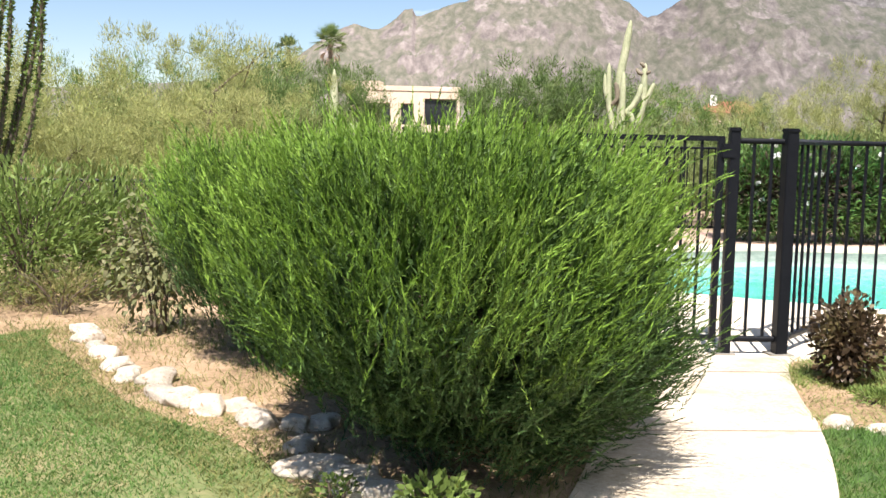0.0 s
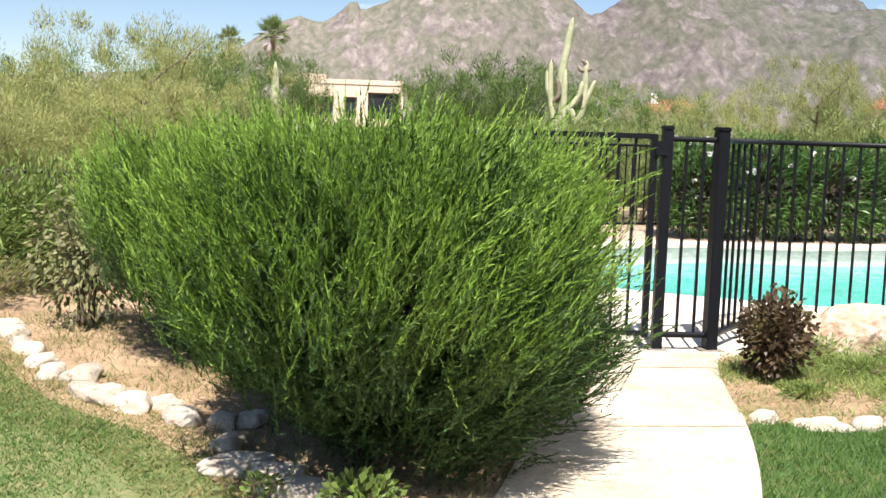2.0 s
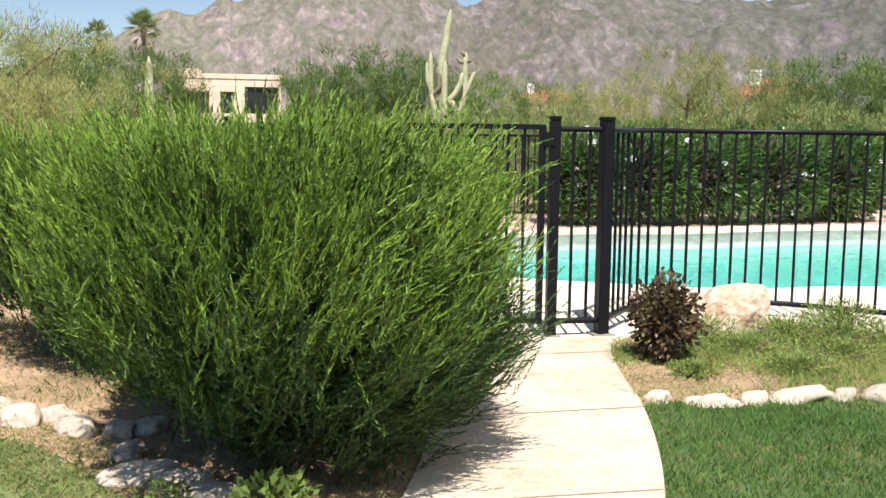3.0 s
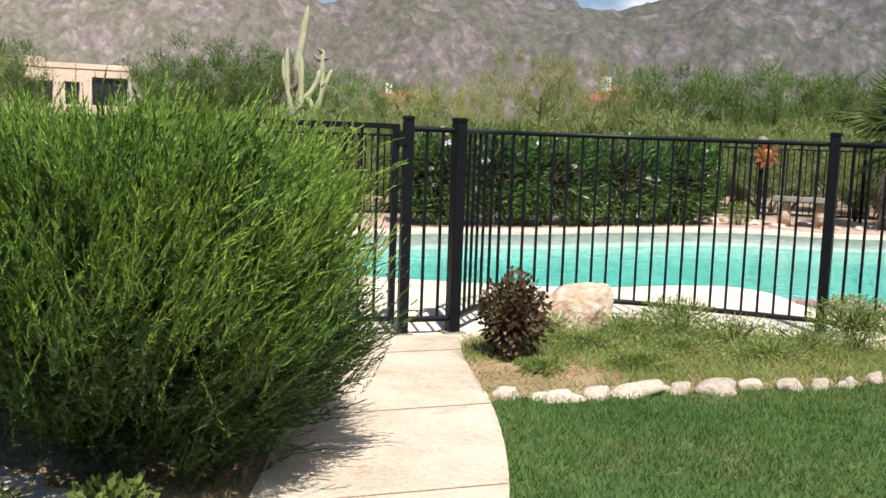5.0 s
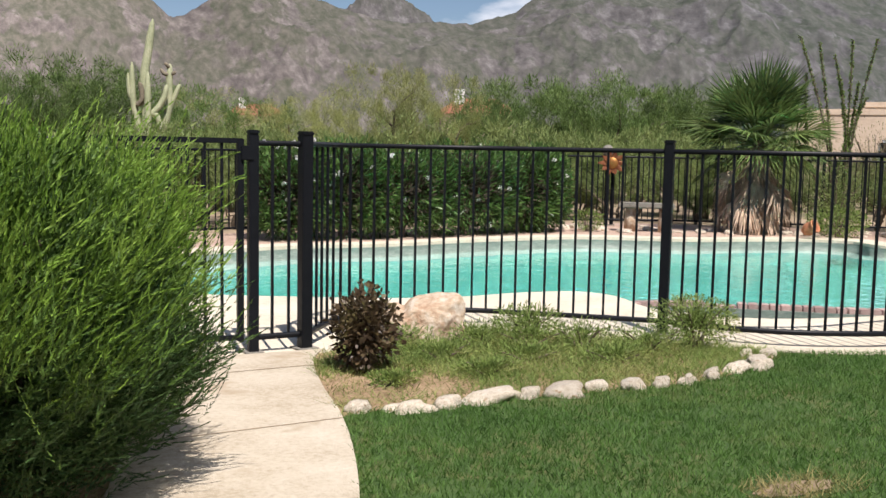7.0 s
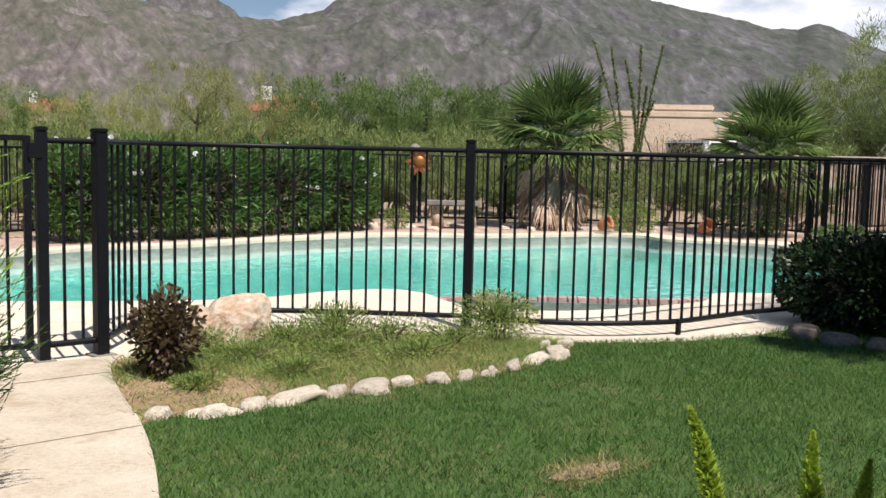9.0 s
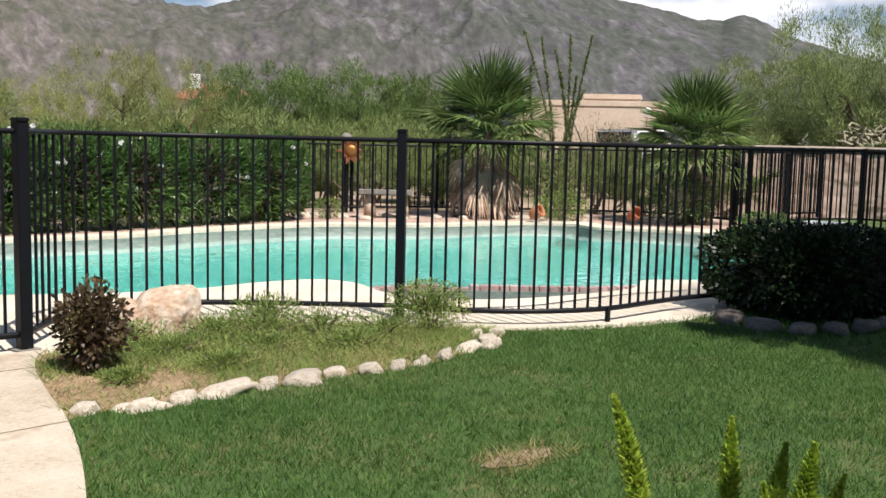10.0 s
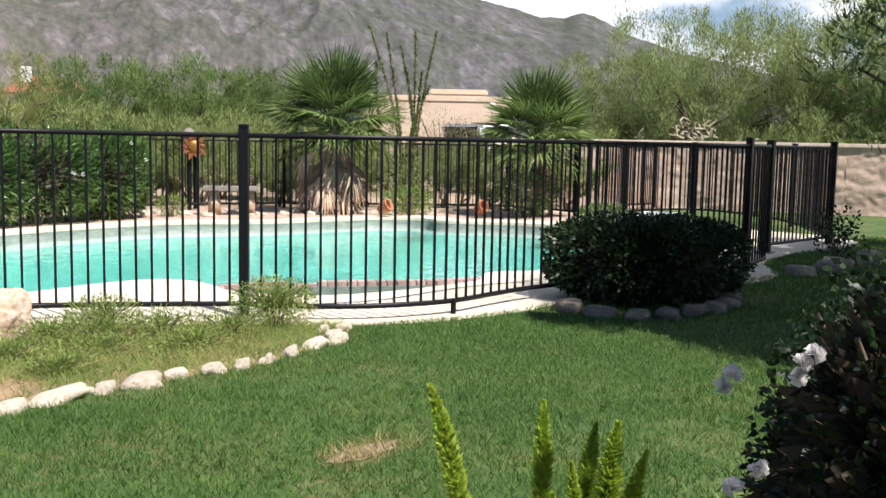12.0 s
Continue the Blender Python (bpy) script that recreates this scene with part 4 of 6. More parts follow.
    base[:, 2] = np.maximum(base[:, 2], 0.04)
    v, f = leaf_arrays(base, d + rng.normal(0, 0.5, (k, 3)), rng.uniform(0.10, 0.25, k), 0.016, needle=True)
    tagged(part("twig_mass", np_mesh("twig_mass", v, f, TWIGS), ob, "dead brown inner twigs"), kind="stuff")
    for i in range(9):
        a = i * 2.4 + seed
        e = np.array([math.cos(a) * rx * 0.55, math.sin(a) * ry * 0.55, height * 0.5])
        pts = np.array([np.array([math.cos(a) * 0.12, math.sin(a) * 0.12, -0.03]) * (1 - t) + e * t + np.array([0, 0, 0.10 * math.sin(t * 3)]) for t in np.linspace(0, 1, 6)])
        part("stem", np_mesh("stem", *tube_arrays(pts, np.linspace(0.035, 0.012, 6), 6), BARK, smooth=True), ob, "grey-brown shaggy stem")
    return ob


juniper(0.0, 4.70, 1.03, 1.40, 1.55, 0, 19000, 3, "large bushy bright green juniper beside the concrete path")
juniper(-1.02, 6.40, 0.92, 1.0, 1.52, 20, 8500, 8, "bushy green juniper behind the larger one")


# ---- leafy plants ----
def leafy(name, label, category, x, y, rx, ry, height, n, leaf, width, material, seed, up=0.4, shell=0.45, z0=0.02, boxy=2.0, group="", stems=6, sag=0.15, stem_mat=None, turn=0.0, lumpy=0.18, core=False):
    """A shrub of separate leaves round a few stems."""
    ob = thing(name, label, category, group, m=pose(x, y, 0, rz=turn))
    d = unit(rng.normal(size=(n, 3)))
    p = np.sign(d) * np.abs(d) ** (2 / boxy)
    p = p / (np.sum(np.abs(p) ** boxy, axis=1, keepdims=True) ** (1 / boxy))
    r = (1 - shell * rng.random(n) ** 1.4) * lump(d, seed, lumpy)
    base = p * r[:, None] * np.array([rx, ry, (height - z0) / 2]) + np.array([0, 0, (height + z0) / 2])
    base[:, 2] = np.maximum(base[:, 2], z0)
    way = p * 0.8 + np.array([0, 0, up]) + rng.normal(0, 0.45, (n, 3))
    v, f = leaf_arrays(base, way, leaf * rng.uniform(0.6, 1.2, n), width * rng.uniform(0.7, 1.2, n), sag)
    part("foliage", np_mesh("foliage", v, f, material), ob)
    for i in range(stems):
        a = i * 2.4 + seed
        e = np.array([math.cos(a) * rx * 0.7, math.sin(a) * ry * 0.7, height * rng.uniform(0.6, 0.9)])
        pts = np.array([np.array([math.cos(a), math.sin(a), 0]) * 0.05 * (1 - t) + e * t * np.array([t, t, 1]) + np.array([0, 0, -0.03 * (1 - t)]) for t in np.linspace(0, 1, 5)])
        part("stem", np_mesh("stem", *tube_arrays(pts, np.linspace(0.014, 0.004, 5) * max(1, height), 5), stem_mat or BARK), ob, "thin brown stem")
    if core:
        k = n // 4
        d = unit(rng.normal(size=(k, 3)))
        base = d * np.array([rx, ry, height / 2]) * rng.uniform(0.2, 0.7, (k, 1)) + np.array([0, 0, height * 0.5])
        base[:, 2] = np.maximum(base[:, 2], 0.02)
        tagged(part("twig_mass", np_mesh("twig_mass", *leaf_arrays(base, d, 0.16, 0.06), TWIGS), ob, "dark inner twigs"), kind="stuff")
    return ob


def blossoms(owner, places, size, petals=7, name="flower"):
    """White flowers, each of cupped petals."""
    for q in places:
        n = petals * 2
        a = np.arange(n) * 2 * np.pi / petals + rng.random()
        lift = np.where(np.arange(n) < petals, 0.35, 1.3)
        tilt = unit(rng.normal(size=3) * 0.5 + np.array([-0.4, -0.6, 0.7]))
        u = unit(np.cross(tilt, [0.3, 0.2, 1.0]))
        w = np.cross(tilt, u)
        way = np.cos(a)[:, None] * u + np.sin(a)[:, None] * w + lift[:, None] * tilt
        v, f = leaf_arrays(np.repeat(np.asarray(q, float)[None], n, 0), way, size * rng.uniform(0.85, 1.1, n), size * 1.5)
        part(name, np_mesh(name, v, f, PETAL), owner, "white blossom")


red = leafy("bronze_shrub", "small rounded shrub with dark bronze leaves", "shrub", 2.47, 5.78, 0.22, 0.21, 0.54, 1900, 0.055, 0.032, BRONZE, 1, shell=0.8, lumpy=0.4, stems=9)
leafy("straggly_shrub", "straggly thin grey-green shrub at the fence", "shrub", 5.12, 5.64, 0.36, 0.30, 0.40, 4200, 0.035, 0.011, WEED, 2, shell=0.95, up=0.4, stems=9)
leafy("straggly_shrub", "low tuft of thin green stems", "shrub", 4.05, 6.35, 0.30, 0.24, 0.27, 1600, 0.05, 0.009, WEED, 5, shell=0.95, up=0.6, stems=7)
leafy("seedling", "small leafy green seedling under the juniper", "plant", 0.0, 3.42, 0.16, 0.11, 0.19, 260, 0.055, 0.028, WILLOWLEAF, 4, shell=0.8)
leafy("seedling", "small leafy weed among flagstones", "plant", -0.42, 3.62, 0.10, 0.08, 0.12, 110, 0.035, 0.02, WILLOWLEAF, 6, shell=0.8, stems=3)

for i, (x, y, r, h) in enumerate([(3.55, 6.2, 0.22, 0.20), (3.9, 6.05, 0.26, 0.24), (4.3, 5.95, 0.24, 0.22), (3.1, 5.9, 0.2, 0.15), (4.65, 5.6, 0.25, 0.2), (3.65, 5.65, 0.22, 0.14), (2.95, 6.35, 0.2, 0.2), (4.2, 5.4, 0.22, 0.14), (3.2, 5.4, 0.18, 0.1), (2.5, 5.35, 0.13, 0.08)]):
    leafy("bed_weed", "low tangled olive-green weed in the bed", "weed", x, y, r * 1.4, r * 1.1, h * 0.85, 900, 0.05, 0.009, WEED, 90 + i, up=0.7, shell=1.0, group="bed weeds", stems=4, lumpy=0.4)

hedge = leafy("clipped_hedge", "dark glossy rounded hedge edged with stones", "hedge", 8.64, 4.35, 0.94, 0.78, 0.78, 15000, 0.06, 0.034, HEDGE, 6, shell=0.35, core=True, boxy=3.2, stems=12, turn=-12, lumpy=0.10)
OLEANDERS = [(4.85, 15.1, 0.72), (5.75, 15.05, 0.9), (6.8, 15.1, 1.05), (8.1, 15.25, 1.05), (9.3, 15.5, 0.95), (9.85, 15.7, 0.55)]
for i, (x, y, r) in enumerate(OLEANDERS):
    ob = leafy("oleander", "dense dark green oleander with white blossoms", "shrub", x, y, r, 0.62, 1.5 + 0.08 * (i % 2), 5200, 0.15, 0.028, OLEANDER, 10 + i, core=True, up=0.55, shell=0.5, boxy=2.8, group="oleander row", stems=12, lumpy=0.12)
    spots = [(rng.uniform(-r, r) * 0.9, -0.6 * rng.uniform(0.5, 1), rng.uniform(0.6, 1.5)) for k in range(9 if i == 0 else 4)]
    if i == 0:
        spots += [(rng.uniform(-0.7, 0.3), rng.uniform(-0.5, 0), rng.uniform(1.42, 1.62)) for k in range(9)]
    blossoms(ob, spots, 0.05, 5)

# left side: willow-leaved shrubs, dusty plant, dry brush
for i, (x, y, r, h) in enumerate([(-3.55, 8.1, 0.75, 1.12), (-3.0, 8.7, 0.65, 1.05), (-4.5, 8.3, 0.8, 1.15), (-5.6, 8.5, 0.9, 1.2)]):
    leafy("willow_shrub", "leafy light green willow-leaved shrub", "shrub", x, y, r, r * 0.8, h * 1.1, 4200, 0.11, 0.019, WILLOWLEAF, 30 + i, up=0.75, shell=0.75, group="willow shrubs", stems=16)
for i, (x, y, r, h) in enumerate([(-3.75, 7.25, 0.55, 0.45), (-3.1, 7.65, 0.45, 0.40), (-4.7, 7.3, 0.6, 0.5)]):
    leafy("dry_shrub", "low dry yellow-brown brush at the lawn edge", "shrub", x, y, r, r * 0.7, h, 1500, 0.07, 0.009, DRYGRASS, 40 + i, up=0.9, shell=0.9, group="dry brush", stems=14)
# dark brush added to stand for the shaded gap under the shrubs
for i, (x, y, r, h) in enumerate([(-4.2, 9.6, 0.9, 1.0), (-3.3, 10.0, 0.8, 0.95), (-5.6, 9.8, 1.0, 1.0), (-2.6, 10.4, 0.7, 0.9)]):
    leafy("twiggy_shrub", "dark leafless twiggy brush standing for shaded undergrowth before the fence", "shrub", x, y, r, r * 0.6, h, 2600, 0.10, 0.012, TWIGS, 110 + i, up=0.6, shell=0.9, group="twiggy brush", stems=10)
leafy("dusty_shrub", "dusty broad-leaved shrub with drooping brownish leaves", "shrub", -2.12, 7.0, 0.42, 0.38, 1.05, 1500, 0.055, 0.036, BROADLEAF, 50, up=-0.1, shell=0.9, sag=0.35)
leafy("dark_shrub", "dark green upright shrub behind the juniper", "shrub", -2.35, 9.6, 0.6, 0.5, 1.15, 2000, 0.12, 0.02, OLEANDER, 51, up=0.6)


# ---- desert trees and scrub ----
def tree_meshes(kind, seed, height, spread, material, clumps, per, leaf, width, droop=0.0, low=0.18):
    """A crooked trunk that forks low, and a ragged crown of fine upright twigs with gaps."""
    r = np.random.default_rng(seed)
    wood, ends = [], []
    for i in range(r.integers(3, 5)):
        a = r.uniform(0, 6.28)
        out = spread * r.uniform(0.25, 0.6)
        e = np.array([math.cos(a) * out, math.sin(a) * out, height * r.uniform(0.36, 0.60)])
        pts = np.array([e * np.array([t ** 1.3, t ** 1.3, t]) + r.normal(0, 0.05, 3) * (0 < t < 1) for t in np.linspace(0, 1, 7)])
        pts[0, 2] = -0.1
        wood.append(tube_arrays(pts, np.linspace(0.10, 0.03, 7) * height / 4.5, 6))
        for k in range(5):
            t = r.integers(3, 7)
            b = a + r.normal(0, 1.0)
            q = pts[t] + np.array([math.cos(b), math.sin(b), r.uniform(0.3, 1.2)]) * spread * r.uniform(0.25, 0.5)
            ln = np.linspace(pts[t], q, 4) + r.normal(0, 0.03, (4, 3))
            wood.append(tube_arrays(ln, np.linspace(0.035, 0.008, 4) * height / 4.5, 5))
            ends.append(q)
            ends.append((q + pts[t]) / 2)
    ends = np.array(ends)
    c = np.concatenate([ends, np.column_stack([np.clip(r.normal(0, spread * 0.48, (clumps, 2)), -0.8 * spread, 0.8 * spread), height * (low + (0.86 - low) * r.beta(1.6, 1.3, clumps))])])
    rad = spread * r.uniform(0.08, 0.21, len(c))
    n = len(c) * per
    idx = np.repeat(np.arange(len(c)), per)
    off = unit(r.normal(size=(n, 3))) * (r.random(n) ** 0.5)[:, None] * rad[idx][:, None] * np.array([1, 1, 1.15])
    base = c[idx] + off
    base[:, 2] = np.maximum(base[:, 2], 0.1)
    way = off / rad[idx][:, None] * 0.55 + np.array([0, 0, 0.75 - droop]) + r.normal(0, 0.35, (n, 3))
    v, f = leaf_arrays(base, way, leaf * r.uniform(0.6, 1.4, n), width * r.uniform(0.6, 1.3, n), needle=True)
    return np_mesh("trunk", *join(wood), BARK, smooth=True), np_mesh("crown", v, f, material)


def tree_kind(name, label, *args):
    ob = thing(name, label, "tree", name + " trees")
    t, c = tree_meshes(name, *args)
    part("trunk", t, ob, "dark crooked trunk and limbs")
    part("crown", c, ob)
    return ob


TREES = {
    "m": [tree_kind("mesquite_tree", "feathery green mesquite tree in the desert", 100 + i, 4.5, 2.1, MESQUITE, 58, 180, 0.15, 0.022) for i in range(3)],
    "r": [tree_kind("mesquite_tree", "tall airy light green mesquite behind the wall", 150 + i, 4.5, 1.9, LIGHTMESQUITE, 60, 260, 0.10, 0.015) for i in range(3)],
    "p": [tree_kind("palo_verde_tree", "airy yellow-green palo verde tree in the desert", 200 + i, 4.5, 2.1, PALOVERDE, 56, 270, 0.10, 0.014) for i in range(3)],
    "c": [tree_kind("creosote_bush", "loose olive-green creosote bush in the desert", 300 + i, 2.3, 1.25, CREOSOTE, 22, 75, 0.13, 0.022) for i in range(4)],
}
for k in TREES["c"]:
    k["category"] = "bush"
used = set()


def plant(kind, i, az, d, height, wide=1.0, z=-0.06):
    proto = TREES[kind][i % len(TREES[kind])]
    s = height / (2.3 if kind == "c" else 4.5)
    m = Matrix.Translation(polar(az, d, z)) @ pose(0, 0, 0, rz=(i * 77) % 360) 
    ob = proto if proto.name not in used else copy_thing(proto, m)
    used.add(proto.name)
    ob.matrix_basis = m @ Matrix.Diagonal((s * wide, s * wide, s, 1))


def top_height(elev, d):
    return (1.48 + elev * d + 0.06) * 1.13


WEST_TREES = [
        ("p", -17.5, 13.5, 0.03, 1.3), ("p", -13.6, 14.5, 0.035, 1.2), ("p", -22.5, 13.5, 0.03, 1.2), ("m", -12.0, 27, 0.055, 1.1),
        ("p", -25.5, 15, 0.075, 1.2), ("p", -21.5, 16, 0.066, 1.2), ("m", -18.5, 21, 0.062, 0.9), ("p", -15.2, 17, 0.092, 1.1), ("m", -12.2, 21, 0.078, 1.0), ("p", -27, 24, 0.09, 1.2),
        ("m", -8.4, 32, 0.066, 1.1), ("m", -6.4, 35, 0.064, 0.95), ("p", -10.5, 24, 0.070, 1.0), ("m", -31, 20, 0.08, 1.2), ("p", -35, 18, 0.08, 1.2)]
NORTH_TREES = [
        ("m", 2.2, 38, 0.052, 0.9), ("m", 3.6, 33, 0.058, 0.95), ("m", 5.4, 34, 0.072, 1.25), ("m", 7.8, 34, 0.060, 1.0), ("m", 11.8, 38, 0.050, 1.2), ("m", -3.0, 62, 0.040, 0.9),
        ("p", 13.5, 42, 0.045, 1.1), ("m", 15.5, 45, 0.040, 1.1), ("p", 18.0, 36, 0.046, 1.0), ("p", 20.2, 38, 0.050, 1.0), ("p", 22.8, 26, 0.074, 0.85), ("p", 25.6, 27, 0.068, 0.8)]
EAST_TREES = [
        ("m", 28.8, 40, 0.060, 1.1), ("m", 30.6, 33, 0.076, 1.1), ("m", 33.2, 34, 0.066, 1.1), ("m", 35.4, 32, 0.076, 1.0), ("m", 37.6, 34, 0.068, 1.1), ("m", 39.8, 35, 0.066, 1.1), ("m", 42.0, 36, 0.062, 1.1),
        ("m", 44.6, 40, 0.050, 1.1), ("r", 57.4, 34, 0.085, 1.0), ("r", 59.8, 30, 0.080, 1.0), ("r", 62.0, 29, 0.098, 1.05), ("r", 64.4, 28, 0.13, 1.05), ("r", 66.8, 31, 0.125, 1.1), ("r", 69.0, 29, 0.13, 1.1),
        ("r", 71.5, 28, 0.12, 1.2), ("r", 74.5, 29, 0.14, 1.2), ("r", 78, 30, 0.12, 1.2)]
for i, (kind, az, d, elev, wide) in enumerate(WEST_TREES + NORTH_TREES + EAST_TREES):
    plant(kind, i, az, d, top_height(elev + (0.009 if az < 27 else 0), d), wide)
spread_rng = np.random.default_rng(5)
for i in range(36):
    az = 2 + 56 * (i + spread_rng.random()) / 36
    d = (19.0 if az < 24 else 22.5) * spread_rng.uniform(0.98, 1.06)
    plant("c", i, az, d, spread_rng.uniform(1.0, 1.6) * (0.72 if 7 < az < 12.4 else 1), spread_rng.uniform(1.1, 1.5))
for i in range(108):
    az = -32 + 112 * (i + spread_rng.random()) / 108
    d = spread_rng.choice([19.5, 22, 25, 29, 34]) * spread_rng.uniform(0.95, 1.06)
    if az < 20:
        d = max(d - 2.0, 17.5)
    if -14 < az < -1:
        d = 20
    if az > 50 and d < 30:
        d = d + 7.5
    if 20 < az < 56:
        d = max(d, 25)
    elif az <= 20:
        d = max(d, 20)
    if 44 < az < 56:
        d = 34 * spread_rng.uniform(0.8, 1.0)
        e = 0.0
    else:
        e = spread_rng.uniform(0.006, 0.034)
    if -7 < az < 1:
        e = spread_rng.uniform(-0.02, 0.0)
    if 6.8 < az < 12.4:
        d, e = max(d, 32), min(e, 0.02)
    plant("c", i, az, d, top_height(e, d), spread_rng.uniform(0.9, 1.35))

# shade trees that stand beside the lawn, their crowns over it
shade_t, shade_c = tree_meshes("shade", 77, 5.6, 2.7, MESQUITE, 190, 230, 0.16, 0.085, 0.25)
shade = thing("shade_tree", "large spreading mesquite shading the lawn", "tree", "shade trees", m=pose(8.85, -0.95, -0.05) @ Matrix.Diagonal((1, 1, 1.38, 1)))
part("trunk", shade_t, shade, "dark trunk and limbs")
part("crown", shade_c, shade)
copy_thing(shade, pose(13.4, -0.9, -0.05, rz=120) @ Matrix.Diagonal((1.05, 1.05, 1.38, 1)))
limb_t, limb_c = tree_meshes("limb", 78, 5.6, 2.2, MESQUITE, 210, 250, 0.10, 0.022, 0.20, 0.60)
limb = thing("shade_tree", "dark drooping mesquite beside the clipped hedge", "tree", "shade trees", m=pose(*polar(82, 9.2, -0.05)))
part("trunk", limb_t, limb, "dark trunk and limbs")
part("crown", limb_c, limb)


# ---- palms ----
def frond_mesh(material, segs=21, length=0.72, stalk=0.50, fan=84, droop=0.12):
    """A fan leaf: a stalk along x and stiff, folded, pointed segments spread round its end."""
    chunks = [tube_arrays(np.array([(0, 0, 0), (stalk * 0.5, 0, 0.015), (stalk, 0, 0)]), np.array([0.016, 0.011, 0.007]), 5)]
    for i in range(segs):
        u = 2 * i / (segs - 1) - 1
        a = radians(fan) * u + rng.normal(0, 0.03)
        l = length * (1 - 0.22 * abs(u)) * rng.uniform(0.88, 1.06)
        w = 0.017 if material is PALMLEAF else 0.015
        o = np.array([stalk, 0, 0])
        d = np.array([math.cos(a), math.sin(a), 0.16 * abs(u)])
        s = np.array([-math.sin(a), math.cos(a), 0])
        mid, tip = o + d * l * 0.5, o + d * l + np.array([0, 0, -droop * l * rng.uniform(0.5, 1.8)])
        fold = np.array([0, 0, 0.014])
        v = np.array([o, mid + s * w + fold, mid, mid - s * w + fold, tip])
        chunks.append((v, np.array([(0, 2, 1, 0), (0, 3, 2, 0), (1, 2, 4, 1), (2, 3, 4, 2)])[:, :3].repeat([1] * 4, 0)))
    stem, leaves = chunks[0], join(chunks[1:])
    quads = stem[1]
    tris = np.concatenate([quads[:, [0, 1, 2]], quads[:, [0, 2, 3]]])
    return np_mesh("frond", *join([(stem[0], tris), leaves]), material)


FRONDS = [frond_mesh(PALMLEAF, droop=q) for q in (0.03, 0.10, 0.22)]
DEAD = [frond_mesh(PALMDEAD, 14, 0.58, 0.36, 20 + 6 * q, 0.25) for q in range(3)]


def fan_palm(x, y, trunk_h, size, n, n_dead, seed, label):
    r = np.random.default_rng(seed)
    ob = thing("fan_palm", label, "palm", "fan palms", m=pose(x, y, -0.03))
    pts = np.array([(0.02 * math.sin(3 * t), 0, t * trunk_h) for t in np.linspace(0, 1, 9)])
    part("trunk", np_mesh("trunk", *tube_arrays(pts, 0.12 + 0.02 * np.sin(np.arange(9) * 2.4), 12, ribs=0.06), BARK), ob, "shaggy brown palm trunk")
    for i in range(n):
        t = (i + 0.5) / n
        el = 86 - 108 * t ** 1.15 + r.normal(0, 7)
        az = i * 137.5 + r.normal(0, 8)
        part("frond", FRONDS[min(2, int(t * 3))], ob, m=pose(0, 0, trunk_h - 0.12 * t, 0, 0, az) @ pose(0.04, 0, 0, r.normal(0, 12), -el, 0) @ Matrix.Scale(size * r.uniform(0.85, 1.1), 4))
    for i in range(n_dead):
        az, el = i * 137.5 + 40, -66 + r.normal(0, 14)
        part("dead_frond", DEAD[i % 3], ob, "hanging dry brown palm leaf", pose(0, 0, trunk_h - 0.15 - 0.55 * r.random(), 0, 0, az) @ pose(0.06, 0, 0, r.normal(0, 25), -el, 0) @ Matrix.Scale(size * r.uniform(1.0, 1.3), 4))
    return ob


fan_palm(13.96, 14.33, 1.80, 1.34, 64, 84, 1, "fan palm with a skirt of dry brown leaves")
fan_palm(16.6, 11.2, 1.60, 1.26, 58, 8, 2, "bushy green fan palm by the fence")
leafy("dark_shrub", "dark green shrub at the foot of the palm", "shrub", 16.2, 11.2, 0.8, 0.6, 0.95, 2000, 0.09, 0.03, OLEANDER, 60)
leafy("flowering_perennial", "low bright green perennial beside the terracotta pot", "plant", 14.7, 12.95, 0.62, 0.45, 0.55, 1500, 0.07, 0.025, WILLOWLEAF, 61)
leafy("flowering_perennial", "tall loose green shrub under the ocotillo", "shrub", 15.3, 13.6, 0.7, 0.55, 1.35, 1700, 0.07, 0.022, CREOSOTE, 62, shell=0.9)
leafy("low_shrub", "low green shrub by the pool fence", "shrub", 16.5, 9.6, 0.6, 0.4, 0.35, 900, 0.06, 0.03, OLEANDER, 63)
leafy("low_shrub", "small green tuft by the bench", "shrub", 10.75, 15.3, 0.3, 0.25, 0.4, 500, 0.08, 0.02, WILLOWLEAF, 64)

far_palms = ((-9.4, 78, 0.095, 0.62), (-7.05, 72, 0.106, 0.75))
for az, d, elev, s in far_palms:
    h = 1.5 + elev * d
    q = polar(az, d)
    ob = fan_palm(q[0], q[1], h - 1.2 * s, 1.75 * s, 34, 8, int(d), "tall slender fan palm far behind the house")
    for c in ob.children:
        if c.name.startswith("trunk"):
            c.scale = (1.5, 1.5, 1)


for i, (az, d, h) in enumerate(((49.6, 30, 2.5), (50.8, 31, 2.3), (48.4, 29, 1.9), (51.6, 33, 2.2))):
    q = polar(az, d)
    leafy("thorny_shrub", "sparse grey-brown thorny desert shrub", "shrub", q[0], q[1], 0.9, 0.8, h, 900, 0.12, 0.02, BROADLEAF, 80 + i, up=0.8, shell=0.95, group="thorny shrubs", stems=14)

# ---- cacti and ocotillos ----
def rib_tube(points, r0, r1, dome=True):
    p = spline(points, steps=5)
    rad = np.linspace(r0, r1, len(p))
    if dome:
        k = min(5, len(p) - 1)
        rad[-k:] *= np.sqrt(np.clip(1 - (np.arange(1, k + 1) / k) ** 2, 0.02, 1))
    return tube_arrays(p, rad, 22, ribs=0.07)


